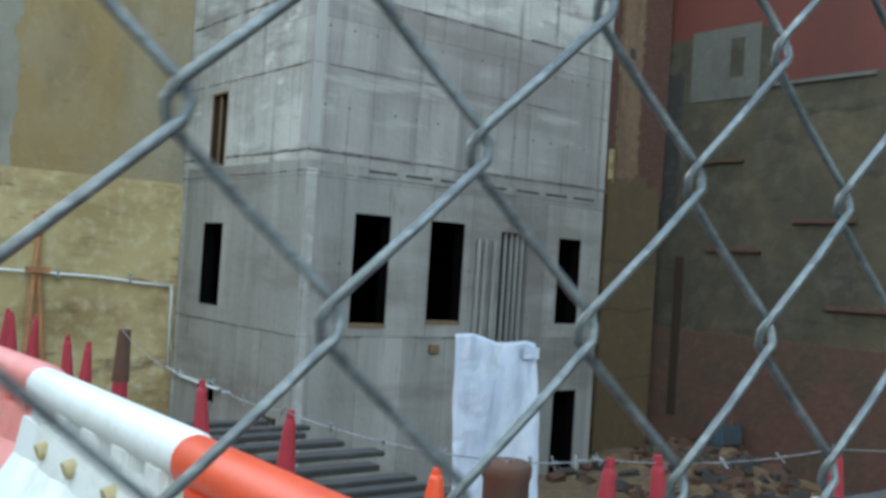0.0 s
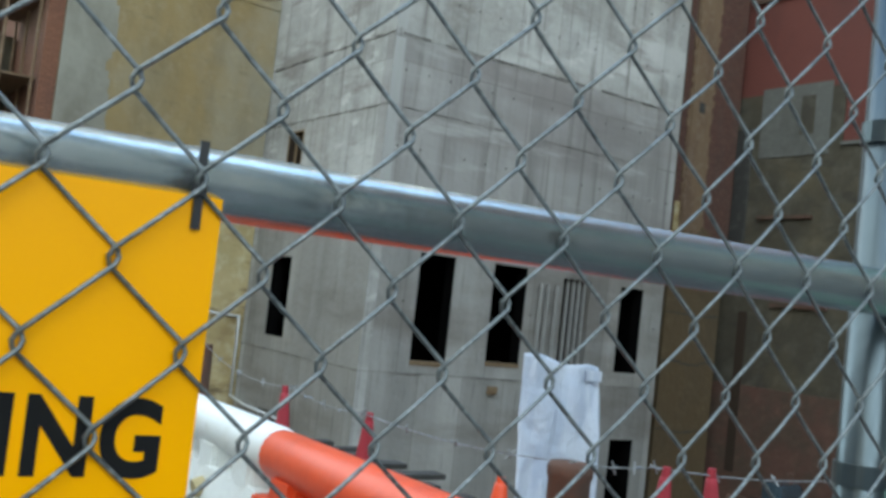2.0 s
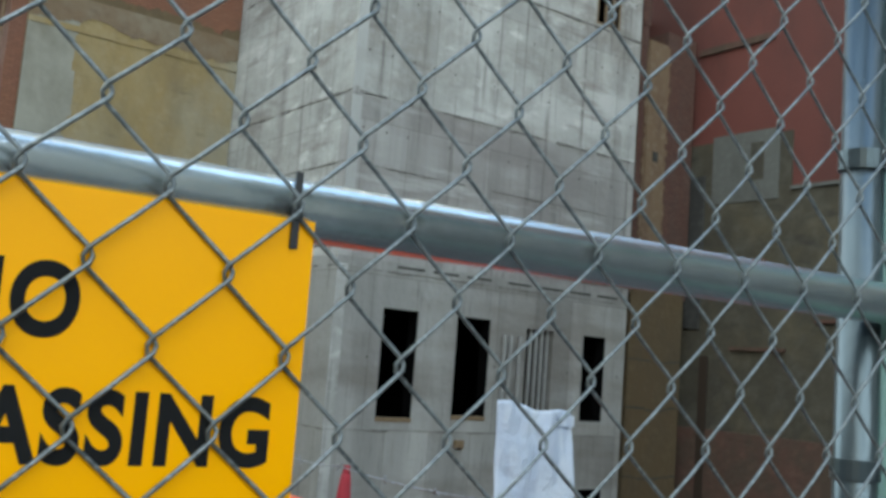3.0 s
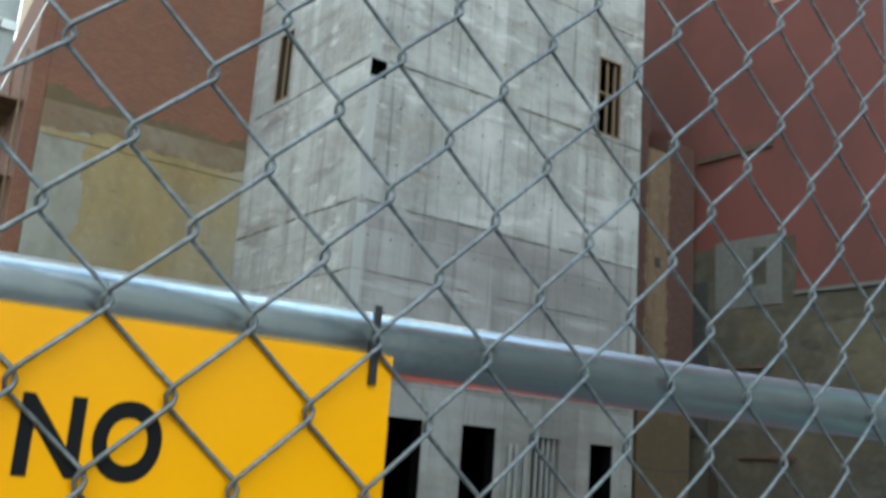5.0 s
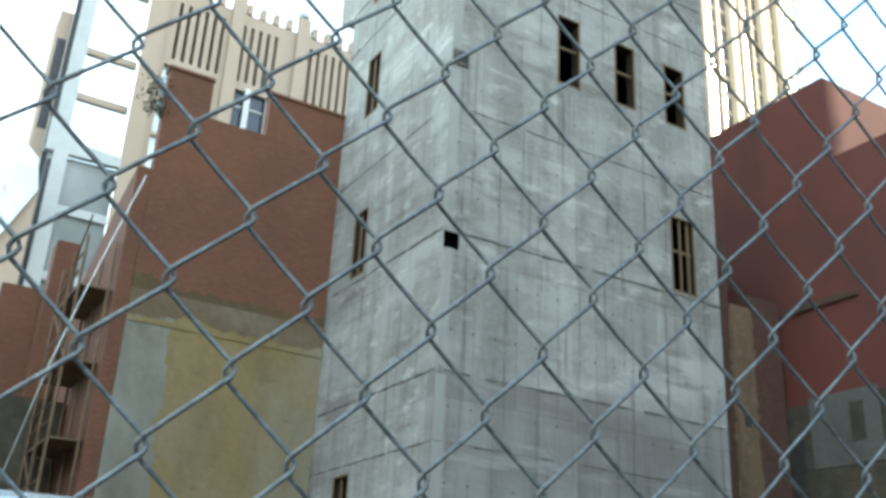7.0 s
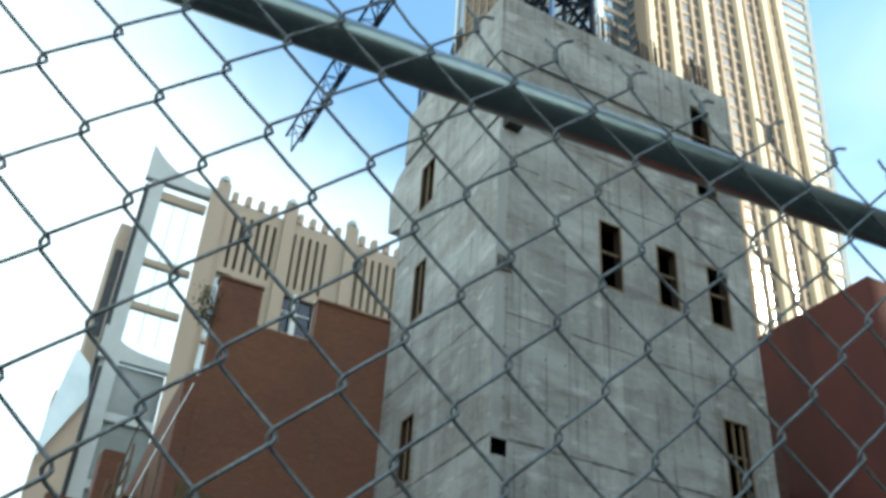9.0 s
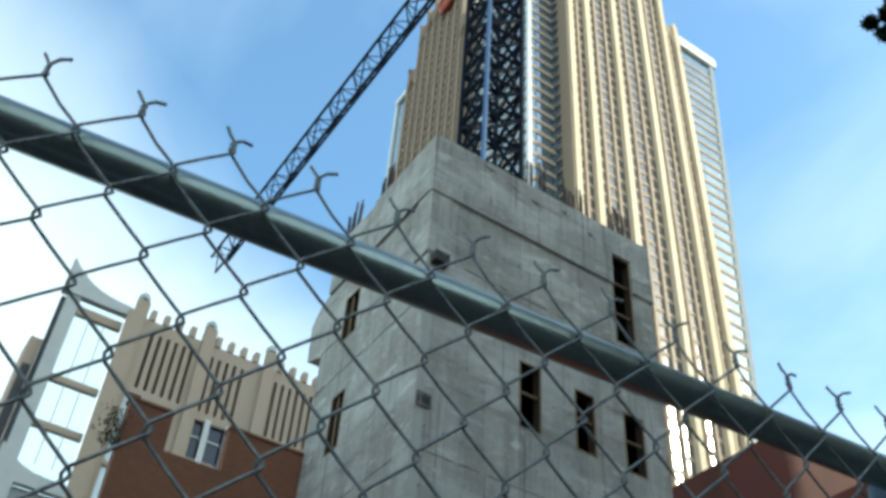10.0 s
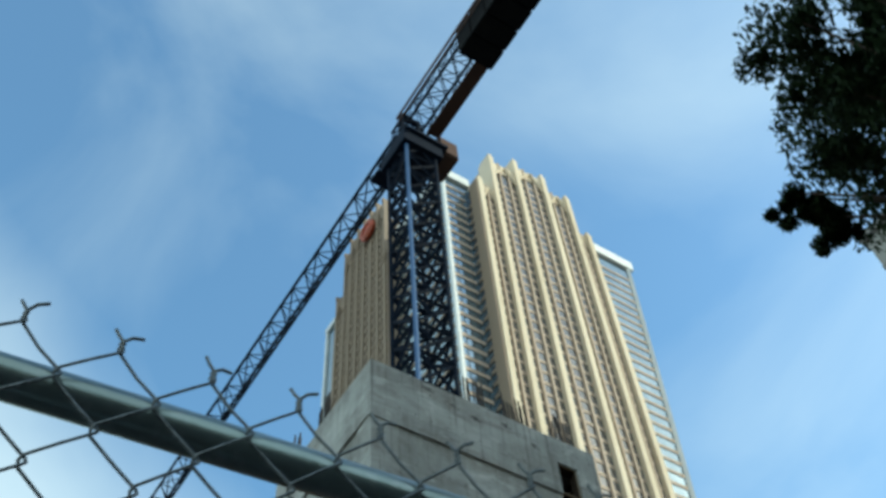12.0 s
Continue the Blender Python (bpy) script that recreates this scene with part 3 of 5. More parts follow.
    tagged(part("tie_hole", bm, M_darkwood_shade, core), kind="stuff")
    # box beam end near the top corner
    part("beam_end", boxes((XL + 0.1, XL + 0.6, YF - 0.3, YF - 0.003, 20.55, 20.92)), M_darkwood_shade, core, "dark timber beam end")
    for i, (a, b, c, d) in enumerate(front):
        if 5 <= i <= 9:
            opening_frame(core, "x", a, b, c, d, YF, (0.56,) if i != 9 else (0.35, 0.7), (0.45, 0.78) if i == 5 else ())
        elif i != 2:
            # black linings put the shade of the deep reveals into colour
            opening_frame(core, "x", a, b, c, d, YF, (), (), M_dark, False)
        if i in (0, 1):
            part("sill_board", boxes((a, b, YF - 0.02, YF + 0.2, c - 0.0, c + 0.09)), M_wood, core)
    # black backing paints the shade inside the corner pocket
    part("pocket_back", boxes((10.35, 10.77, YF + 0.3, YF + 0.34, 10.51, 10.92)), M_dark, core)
    for i, (a, b, c, d) in enumerate(flank):
        if 1 <= i <= 4:
            opening_frame(core, "y", a, b, c, d, XL, (), (0.6,))
        elif i == 0:
            opening_frame(core, "y", a, b, c, d, XL, (), (), M_dark, False)
    for x in (16.1, 16.3, 16.48, 16.66):
        part("upright", boxes((x, x + 0.07, YF + 0.08, YF + 0.16, -0.1, 2.62)), M_concrete_dark, core)
    for x in (15.1, 15.3, 15.6):
        bm = bmesh.new()
        rod(bm, (x, YF - 0.12, -0.6), (x + 0.03, YF - 0.1, 2.4), 0.05, n=8)
        part("pole", bm, M_concrete_dark, core)
    # starter bars on the top
    bar = bmesh.new()
    rod(bar, (0, 0, 0), (0, 0, 1.8), 0.036, n=5)
    bar = mesh_of("rebar", bar, M_rebar)
    for gx, gy, along, n in ((14.6, 18.8, 0, 9), (16.5, 18.8, 0, 10), (18.5, 18.8, 0, 9), (10.5, 22.3, 1, 8), (10.5, 24.7, 1, 9)):
        for k in range(n):
            ob = part("rebar", bar, M_rebar, core)
            s = (k - n / 2) * 0.12
            ob.location = (gx + (0 if along else s), gy + (s if along else rng.uniform(0, 0.1)), 25.95)
            ob.rotation_euler = (rng.uniform(-0.04, 0.04), rng.uniform(-0.04, 0.04), 0)
            ob.scale = (1, 1, rng.uniform(0.75, 1.1))
    return core


build_core()


# ---- tower crane rising from the core ----
def lattice(bm, a, b, size, bay, r, flat=False):
    """Chords and bracing of a square lattice beam from a to b."""
    a, b = Vector(a), Vector(b)
    d = (b - a).normalized()
    u = Vector((1, 0, 0)) if abs(d.x) < 0.9 else Vector((0, 1, 0))
    v = d.cross(u)
    n = max(1, round((b - a).length / bay))
    cor = [(-1, -1), (1, -1), (1, 1), (-1, 1)] if not flat else [(-1, -1), (1, -1), (0, 1)]
    P = lambda k, c: a + (b - a) * (k / n) + (u * c[0] + v * c[1]) * size / 2
    for k in range(n):
        for i, c in enumerate(cor):
            e = cor[(i + 1) % len(cor)]
            rod(bm, P(k, c), P(k, e), r * 0.6, n=4, caps=False)
            rod(bm, P(k, c if k % 2 else e), P(k + 1, e if k % 2 else c), r * 0.6, n=4, caps=False)
            if not flat:
                rod(bm, P(k, e if k % 2 else c), P(k + 1, c if k % 2 else e), r * 0.45, n=4, caps=False)
    return [(P(0, c), P(n, c)) for c in cor]


def build_crane():
    crane = thing("tower_crane", "dark blue lattice tower crane with a black counterweight", "crane", (0, 0, 0))
    cx, cy, zt = 15.4, 23.0, 51.5
    bm = bmesh.new()
    chords = lattice(bm, (cx, cy, 19.4), (cx, cy, zt), 1.92, 1.9, 0.17)
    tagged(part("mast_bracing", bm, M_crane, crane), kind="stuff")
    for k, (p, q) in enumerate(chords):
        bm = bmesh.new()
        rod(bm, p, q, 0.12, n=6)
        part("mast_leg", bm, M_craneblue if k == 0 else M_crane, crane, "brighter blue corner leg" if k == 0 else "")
    part("platform", boxes((cx - 1.25, cx + 1.6, cy - 1.5, cy + 1.7, zt, zt + 0.25), (cx - 1.3, cx + 1.3, cy - 1.3, cy + 1.3, zt - 1.1, zt), (cx - 0.9, cx + 0.9, cy - 0.9, cy + 0.9, zt + 0.25, zt + 1.6)), M_crane, crane)
    part("operator_cab", boxes((cx + 1.3, cx + 2.7, cy - 1.1, cy + 0.9, zt + 0.25, zt + 2.0), bevel=0.12), M_rust, crane, "brown operator's cab")
    zj = 54.0
    bm = bmesh.new()
    ch = lattice(bm, (15.55, cy + 0.8, zj), (15.55, 62.6, zj), 1.35, 1.7, 0.085, True)
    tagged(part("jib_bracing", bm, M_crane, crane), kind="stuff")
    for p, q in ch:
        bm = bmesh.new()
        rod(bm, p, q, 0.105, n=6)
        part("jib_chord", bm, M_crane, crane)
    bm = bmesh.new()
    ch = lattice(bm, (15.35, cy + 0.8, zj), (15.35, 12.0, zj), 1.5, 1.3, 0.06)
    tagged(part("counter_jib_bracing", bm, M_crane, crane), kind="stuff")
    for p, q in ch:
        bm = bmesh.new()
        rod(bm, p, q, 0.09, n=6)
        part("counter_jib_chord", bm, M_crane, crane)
    part("walkway", boxes((cx + 0.5, cx + 1.35, 13.0, cy - 1.0, zj - 0.85, zj - 0.72)), M_rust, crane)
    part("handrail", boxes((cx - 1.3, cx - 1.22, 13.0, cy - 0.5, zj - 0.1, zj + 0.15), (cx - 1.3, cx - 1.22, 13.0, cy - 0.5, zj - 0.75, zj - 0.65)), M_rust, crane)
    for k in range(4):
        part("counterweight", boxes((cx - 1.0, cx + 1.2, 11.0 + 1.35 * k, 12.3 + 1.35 * k, zj - 2.0, zj + 0.9), bevel=0.06), M_ballast, crane, "black concrete block")
    part("apex_frame", boxes((cx - 0.7, cx - 0.5, cy - 0.2, cy + 0.2, zt + 1.6, zj + 1.9), (cx + 0.5, cx + 0.7, cy - 0.2, cy + 0.2, zt + 1.6, zj + 1.9), (cx - 0.7, cx + 0.7, cy - 0.2, cy + 0.2, zj + 1.8, zj + 2.0)), M_crane, crane)
    part("trolley", boxes((cx - 0.7, cx + 0.6, 25.6, 26.6, zj - 0.95, zj - 0.65), bevel=0.05), M_crane, crane)
    return crane


build_crane()


# ---- the brick neighbour behind the flank ----
def build_brick_neighbour():
    b = thing("brick_building", "old brown brick building with stepped parapet over stained ochre wall", "building")
    Y = 25.22
    part("ochre_wall", boxes((4.75, 10.3, Y - 0.06, Y + 0.4, 3.4, 10.1), (4.75, 10.3, Y - 0.09, Y - 0.06, 9.2, 9.35)), M_ochre, b, "ochre stained plaster, patched")
    rng, x = random.Random(31), 4.75
    bm = bmesh.new()
    while x < 10.25:
        n = min(x + rng.uniform(0.04, 0.1), 10.3)
        box(bm, x, n, Y - 0.05, Y - 0.002, 10.1, 10.1 + 0.22 + 0.35 * noise.noise((x * 0.9, 2.0, 5.0)) + 0.12 * noise.noise((x * 4.0, 7.0, 1.0)) + rng.uniform(0, 0.03))
        x = n
    tagged(part("torn_plaster_edge", bm, M_lowtan, b, "ragged upper edge of the plaster"), kind="stuff")
    # brown weathered strip under the brick, with an uneven lower edge
    bm, x = bmesh.new(), 4.75
    while x < 10.28:
        n = min(x + rng.uniform(0.05, 0.14), 10.3)
        box(bm, x, n, Y - 0.078, Y - 0.069, 9.45 + 0.35 * noise.noise((x * 0.7, 5.0, 2.0)) + 0.15 * noise.noise((x * 3.1, 1.0, 6.0)), 10.1)
        x = n
    tagged(part("weathered_strip", bm, M_brownplaster, b, "brown weathered plaster"), kind="stuff")
    # grey cement render over the left end, with a broken edge
    bm, z = bmesh.new(), 3.4
    while z < 10.0:
        h = rng.uniform(0.08, 0.25)
        box(bm, 4.75, 5.95 + 0.5 * noise.noise((1.0, z * 0.5, 4.0)) + 0.2 * noise.noise((6.0, z * 2.2, 2.0)), Y - 0.068, Y - 0.0605, z, min(z + h, 10.0))
        z += h
    tagged(part("cement_render", bm, M_render, b, "grey cement render with a broken edge"), kind="stuff")
    part("pale_wall", boxes((-7, 10.3, Y - 0.12, Y + 0.4, -3.7, 3.4)), M_pale, b, "pale yellow crumbling plaster")
    bm = boxes((4.75, 6.05, Y, Y + 0.4, 10.1, 16.88), (6.05, 7.82, Y, Y + 0.4, 10.1, 15.68), (7.82, 13.0, Y, Y + 0.4, 10.1, 17.1))
    part("brick_wall", bm, M_brick, b)
    part("coping", boxes((4.7, 6.07, Y - 0.05, Y + 0.45, 16.88, 16.98)), M_brick, b)
    part("coping", boxes((7.8, 13.0, Y - 0.05, Y + 0.45, 17.1, 17.2)), M_brick, b)
    # side wall falling away in steps
    bm = bmesh.new()
    prof = [(Y + 0.0, -0.5), (Y, 13.6), (27.0, 13.2), (34.0, 10.5), (44.0, 8.0), (44.0, -0.5)]
    ends = [[bm.verts.new((x, y, z)) for y, z in prof] for x in (4.35, 4.74)]
    bm.faces.new(ends[0]), bm.faces.new(ends[1][::-1])
    for k in range(6):
        bm.faces.new((ends[0][k], ends[1][k], ends[1][(k + 1) % 6], ends[0][(k + 1) % 6]))
    bmesh.ops.recalc_face_normals(bm, faces=bm.faces[:])
    part("side_wall", bm, M_brick, b)
    part("roof", boxes((4.75, 13, Y + 0.4, 44, 12.6, 12.9)), M_concrete_dark, b)
    # pale timber scaffold on the side
    for k, z in enumerate((2.0, 4.0, 6.0, 8.0, 10.0)):
        part("scaffold_board", boxes((3.5, 4.33, 25.6, 28.8, z, z + 0.05)), M_tan, b)
        for h in (0.5, 1.0):
            part("scaffold_rail", rod(bmesh.new(), (3.5, 25.6, z + h), (3.5, 28.8, z + h), 0.025, n=5), M_tan, b)
        part("scaffold_brace", rod(bmesh.new(), (3.5, 25.6 if k % 2 else 28.8, z), (3.5, 28.8 if k % 2 else 25.6, z + 2.0), 0.025, n=5), M_tan, b)
    for y in (25.6, 27.2, 28.8):
        for x in (3.5, 4.25):
            part("scaffold_post", rod(bmesh.new(), (x, y, -0.3), (x, y, 11.4), 0.04, n=6), M_tan, b)
    return b


build_brick_neighbour()


def build_far_brick():
    b = thing("brick_building", "low reddish brick building seen past the fire escape", "building")
    part("wall", boxes((2.3, 4.5, 33.0, 33.4, 0, 12.0)), M_brick, b)
    part("lower_wall", boxes((-14, 4.3, 29.0, 29.4, 0, 7.6)), M_grey, b, "grey stained concrete")
    part("chimney", boxes((3.55, 4.3, 32.0, 33.0, 0, 13.5), bevel=0.05), M_brick, b)
    part("roof", boxes((2.3, 4.5, 33.4, 42, 11.6, 11.9)), M_concrete_dark, b)
    return b


build_far_brick()


# ---- the red neighbour beside the pit ----
def build_red_neighbour():
    b = thing("red_building", "dull red painted building above a grey stained concrete base", "building")
    X = 23.0
    part("high_wall", boxes((X, X + 0.4, 17.05, 30.0, 8.8, 19.1)), M_redpaint, b)
    part("low_wall", boxes((X, X + 0.4, 2.0, 17.05, 7.2, 16.2)), M_redpaint, b)
    part("setback_front", holed((X + 0.4, 17.05, 0), (1, 0, 0), (0, 0.4, 0), 11.6, 14.0, 19.1, [(3.0, 3.7, 16.6, 17.6)]), M_redpaint, b)
    part("setback_window", boxes((X + 3.4, X + 4.1, 17.2, 17.25, 16.6, 17.6)), M_whitesteel, b, "small pale window")
    part("roof", boxes((X + 0.4, X + 12, 17.45, 30, 18.6, 18.9)), M_concrete_dark, b)
    part("low_roof", boxes((X + 0.4, X + 12, 2.0, 17.05, 15.6, 15.8)), M_concrete_dark, b)
    part("grey_base", boxes((X - 0.05, X + 0.4, 16.0, 30.0, 0.3, 8.8), (X - 0.05, X + 0.4, 2.0, 16.0, 0.3, 7.2)), M_grey, b, "grey stained concrete")
    part("grey_patch", boxes((X - 0.08, X - 0.052, 16.4, 18.7, 6.9, 8.95)), M_patch, b, "rendered grey patch")
    part("slot", boxes((X - 0.088, X - 0.081, 16.9, 17.35, 7.5, 8.6)), M_grey, b)
    part("ledge", boxes((X - 0.13, X - 0.052, 13.0, 16.0, 7.1, 7.2)), M_patch, b)
    part("worn_base", boxes((X - 0.1, X + 0.4, -4.0, 30.0, -3.7, 0.3)), M_lowred, b, "worn reddish wall base")
    part("ledge", boxes((X - 0.09, X - 0.001, 16.7, 19.4, 11.62, 11.82)), M_lowred, b)
    # thin dark panel stands in for the shaded gap by the pier
    part("shadow_gap", boxes((X - 0.12, X - 0.052, 18.95, 19.6, 3.2, 7.8)), M_darkwood_shade, b, "dark panel painting the shaded gap beside the pier")
    # flat dark strip painting a shaded recess in the wall
    part("recess_shade", boxes((X - 0.12, X - 0.102, 18.55, 18.85, -2.2, 2.4)), M_liner, b)
    for y, z in ((14.2, 3.4), (16.9, 2.6), (13.1, 1.2), (17.6, 5.1)):
        part("ledge", boxes((X - 0.16, X - 0.052, y - 0.9, y + 0.9, z, z + 0.1)), M_lowred, b)
    return b


build_red_neighbour()


def build_pier():
    b = thing("masonry_pier", "tan plastered masonry pier beside the concrete core", "pier")
    rng = random.Random(17)
    part("tan_face", boxes((20.66, 21.5, 19.35, 21.6, 4.0, 11.6), bevel=0.03), M_tan, b)
    part("brick_strip", boxes((20.36, 20.66, 19.42, 21.6, 4.0, 12.0)), M_pier, b)
    part("brown_face", boxes((21.5, 22.78, 19.4, 21.6, 4.0, 12.05)), M_pier, b, "brown brick with torn plaster edges")
    part("lower_face", boxes((20.36, 22.6, 19.32, 21.6, -3.7, 4.0)), M_lowtan, b, "dirty ochre plaster with cracks")
    part("back_wall", boxes((19.66, 22.93, 21.6, 22.0, -3.7, 13.4)), M_pier, b)
    # dark panel on the face paints the shade of a small hole
    part("hole_shade", boxes((20.98, 21.2, 19.335, 19.352, 7.95, 8.25)), M_darkwood_shade, b)
    part("cap", boxes((20.36, 20.7, 19.4, 19.7, 12.0, 13.6)), M_pier, b)
    part("patch", boxes((20.4, 20.62, 19.39, 19.418, 3.95, 5.3)), M_pale, b, "pale broken plaster")
    # ragged plaster edges, brick by brick
    bm, bm2 = bmesh.new(), bmesh.new()
    z = 4.0
    while z < 11.5:
        h = rng.uniform(0.07, 0.2)
        box(bm, 20.66 - rng.uniform(0, 0.09), 20.67, 19.37, 19.42, z, z + h)
        box(bm, 21.49, 21.5 + rng.uniform(0, 0.13), 19.36, 19.4, z, z + h)
        z += h
    tagged(part("torn_plaster_edge", bm, M_tan, b), kind="stuff")
    x = 20.36
    while x < 22.5:
        w = rng.uniform(0.06, 0.16)
        box(bm2, x, min(x + w, 22.6), 19.325, 19.35, 4.0, 4.0 + 0.35 + 0.5 * noise.noise((x * 1.6, 3.0, 8.0)) + rng.uniform(0, 0.15))
        x += w
    tagged(part("torn_plaster_edge", bm2, M_lowtan, b), kind="stuff")
    for z0 in (2.1, 0.75, -1.2):
        bm = bmesh.new()
        x = 20.36
        while x < 22.5:
            w = rng.uniform(0.15, 0.4)
            box(bm, x, min(x + w, 22.6), 19.312, 19.3185, z0 + 0.1 * noise.noise((x, z0, 1.0)), z0 + 0.1 * noise.noise((x, z0, 1.0)) + rng.uniform(0.02, 0.05))
            x += w
        tagged(part("crack", bm, M_darkwood_shade, b), kind="stuff")
    return b


build_pier()


# ---- skyscraper ----
def build_skyscraper():
    s = thing("skyscraper", "tall cream stone skyscraper with glass corners and a stepped crown", "building", (0.3, -0.1, -1.65))
    s.scale = (2, 2, 2)
    X, Y, W, D, FL = 46.3, 60.0, 36.5, 36.0, 1.98
    part("glass_body", boxes((X, 73.2, Y, Y + D, 0, 130.4)), M_glass, s)
    lean = lambda z: 83.3 - 0.068 * (131.5 - z)
    bm = bmesh.new()
    rings = [[bm.verts.new(p) for p in ((73.2, Y, z), (lean(z), Y, z), (lean(z), Y + D, z), (73.2, Y + D, z))] for z in (25.0, 131.5)]
    bm.faces.new(rings[0][::-1]), bm.faces.new(rings[1])
    for k in range(4):
        bm.faces.new((rings[0][k], rings[0][(k + 1) % 4], rings[1][(k + 1) % 4], rings[1][k]))
    part("glass_wing", bm, M_glass, s, "glass wing that widens upwards")
    bm = bmesh.new()
    rod(bm, (lean(25), Y - 0.1, 25.0), (lean(133), Y - 0.1, 133.4), 0.42, n=4)
    part("corner_fin", bm, M_whitesteel, s)
    part("roof_coping", boxes((X - 0.4, 51.0, Y - 0.5, Y + 14, 130.6, 132.6)), M_whitesteel, s, "white metal coping")
    part("roof_coping", boxes((73.0, 84.2, Y - 0.5, Y + D, 131.7, 133.9)), M_whitesteel, s, "white metal coping")
    part("roof_coping", boxes((X - 0.4, X + 8, Y + 30, Y + D + 0.4, 130.4, 131.6)), M_whitesteel, s, "white metal coping")
    part("corner_fin", boxes((X - 0.2, X + 0.3, Y - 0.2, Y + 0.3, 0, 130.4)), M_whitesteel, s)
    part("corner_fin", boxes((X - 0.3, X + 0.3, Y + D - 0.3, Y + D + 0.3, 0, 130.4)), M_whitesteel, s)
    # pale bands across the glass corners, one to each storey
    for k in range(14, 62):
        z = 1.2 + k * 1.05 * FL
        part("glass_band", boxes((X + 0.35, 50.2, Y - 0.1, Y - 0.003, z, z + 0.62)), M_precast, s)
        part("glass_band", boxes((73.2, lean(z) - 0.2, Y - 0.1, Y - 0.003, z, z + 0.5)), M_precast, s)
        part("glass_band", boxes((X - 0.1, X - 0.003, Y + 0.4, Y + 13.5, z, z + 0.5)), M_shadestone, s)
    for x in (47.3, 48.4, 49.4):
        part("glass_mullion", boxes((x, x + 0.09, Y - 0.06, Y - 0.002, 0, 130.4)), M_seam, s)
    # stone bay return: plain pier browned for shade and a column of dark windows
    part("bay_return", boxes((50.45, 50.82, Y - 2.9, Y - 1.0, 0, 129.4)), M_shadestone, s)
    part("return_glass", boxes((50.55, 50.82, Y - 1.0, Y, 0, 129.0)), M_darkglass, s)
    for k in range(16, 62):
        part("return_sill", boxes((50.42, 50.82, Y - 1.0, Y - 0.11, k * 2.03, k * 2.03 + 0.6)), M_shadestone, s)

    def bay(axis, ribs, tops, off, stone, panel, slim):
        """A projecting stone bay: ribs with stepped tops, three lights between them, a spandrel to each storey."""
        def bx(a0, a1, d0, d1, z0, z1):
            return (a0, a1, Y - d1, Y - d0, z0, z1) if axis == "x" else (X - d1, X - d0, a0, a1, z0, z1)
        for i in range(len(ribs) - 1):
            a, b, t = ribs[i], ribs[i + 1], min(tops[i], tops[i + 1])
            part("bay_glass", boxes(bx(a, b, 0.01, off - 0.3, 0, t - 3.0)), M_baywindow, s)
            part("bay_head", boxes(bx(a, b, 0.01, off - 0.1, t - 3.0, t - 0.6)), stone, s)
            n = 3 if b - a > 4 else 2
            for k in range(1, n):
                c = a + (b - a) * k / n
                part("mullion", boxes(bx(c - slim * 0.42, c + slim * 0.42, off - 0.3, off + 0.02, 0, t - 0.2)), panel, s)
            storeys = range(5, int((t - 3) / FL))
            if axis == "x":
                me = mesh_of("spandrel", boxes(bx(a + 0.3, b - 0.3, off - 0.302, off - 0.22, 0, 0.5)), panel)
                for f in storeys:
                    part("spandrel", me, panel, s).location = (0, 0, f * FL)
            else:
                tagged(part("spandrel_band", boxes(*(bx(a + 0.3, b - 0.3, off - 0.302, off - 0.14, f * FL, f * FL + 0.72) for f in storeys)), panel, s), kind="stuff")
            # braces under the crown
            bm = bmesh.new()
            m = (a + b) / 2
            for e in (a, b):
                p, q = ((e, Y - off - 0.1, t - 5.5), (m, Y - off - 0.1, t - 1.2)) if axis == "x" else ((X - off - 0.1, e, t - 5.5), (X - off - 0.1, m, t - 1.2))
                rod(bm, p, q, 0.25, n=4)
            part("crown_brace", bm, stone, s)
        for a, t in zip(ribs, tops):
            part("rib", boxes(bx(a - slim, a + slim, 0.0, off + (0.45 if axis == "x" else 0.12), 0, t)), stone, s)
            part("rib_cap", boxes(bx(a - slim * 0.7, a + slim * 0.7, 0.3, off + 0.3, t, t + 0.8)), stone, s)
    bay("x", (51.2, 54.3, 59.5, 65.2, 69.8, 72.4), (129.8, 139.6, 142.6, 142.4, 139.4, 130.2), 2.6, M_stone, M_precast, 0.42)
    # the left bay takes the browned stone, its shade put into the colour
    bay("y", (73.6, 75.4, 77.6, 79.8, 82.0, 84.2, 86.4, 88.4, 90.8), (131, 143.5, 145, 145.6, 146, 145.6, 145, 143, 133), 1.2, M_shadestone, M_shadestone, 0.3)
    part("crown", boxes((54.2, 69.6, Y + 0.02, Y + 12, 132.3, 139.0), (X + 0.02, X + 12, 76.2, 87.8, 132.3, 141.0)), M_shadestone, s)
    bm = bmesh.new()
    for k in range(9):
        a = 2 * math.pi * k / 9
        rod(bm, (X - 1.9, 79.6 + 1.7 * math.cos(a), 139.5 + 1.7 * math.sin(a)), (X - 1.9, 79.6 + 1.7 * math.cos(a + 0.75), 139.5 + 1.7 * math.sin(a + 0.75)), 0.55, n=5)
    box(bm, X - 2.1, X - 1.7, 78.4, 80.8, 138.3, 140.7)
    part("emblem", bm, M_logo, s, "plain red emblem")
    return s


build_skyscraper()


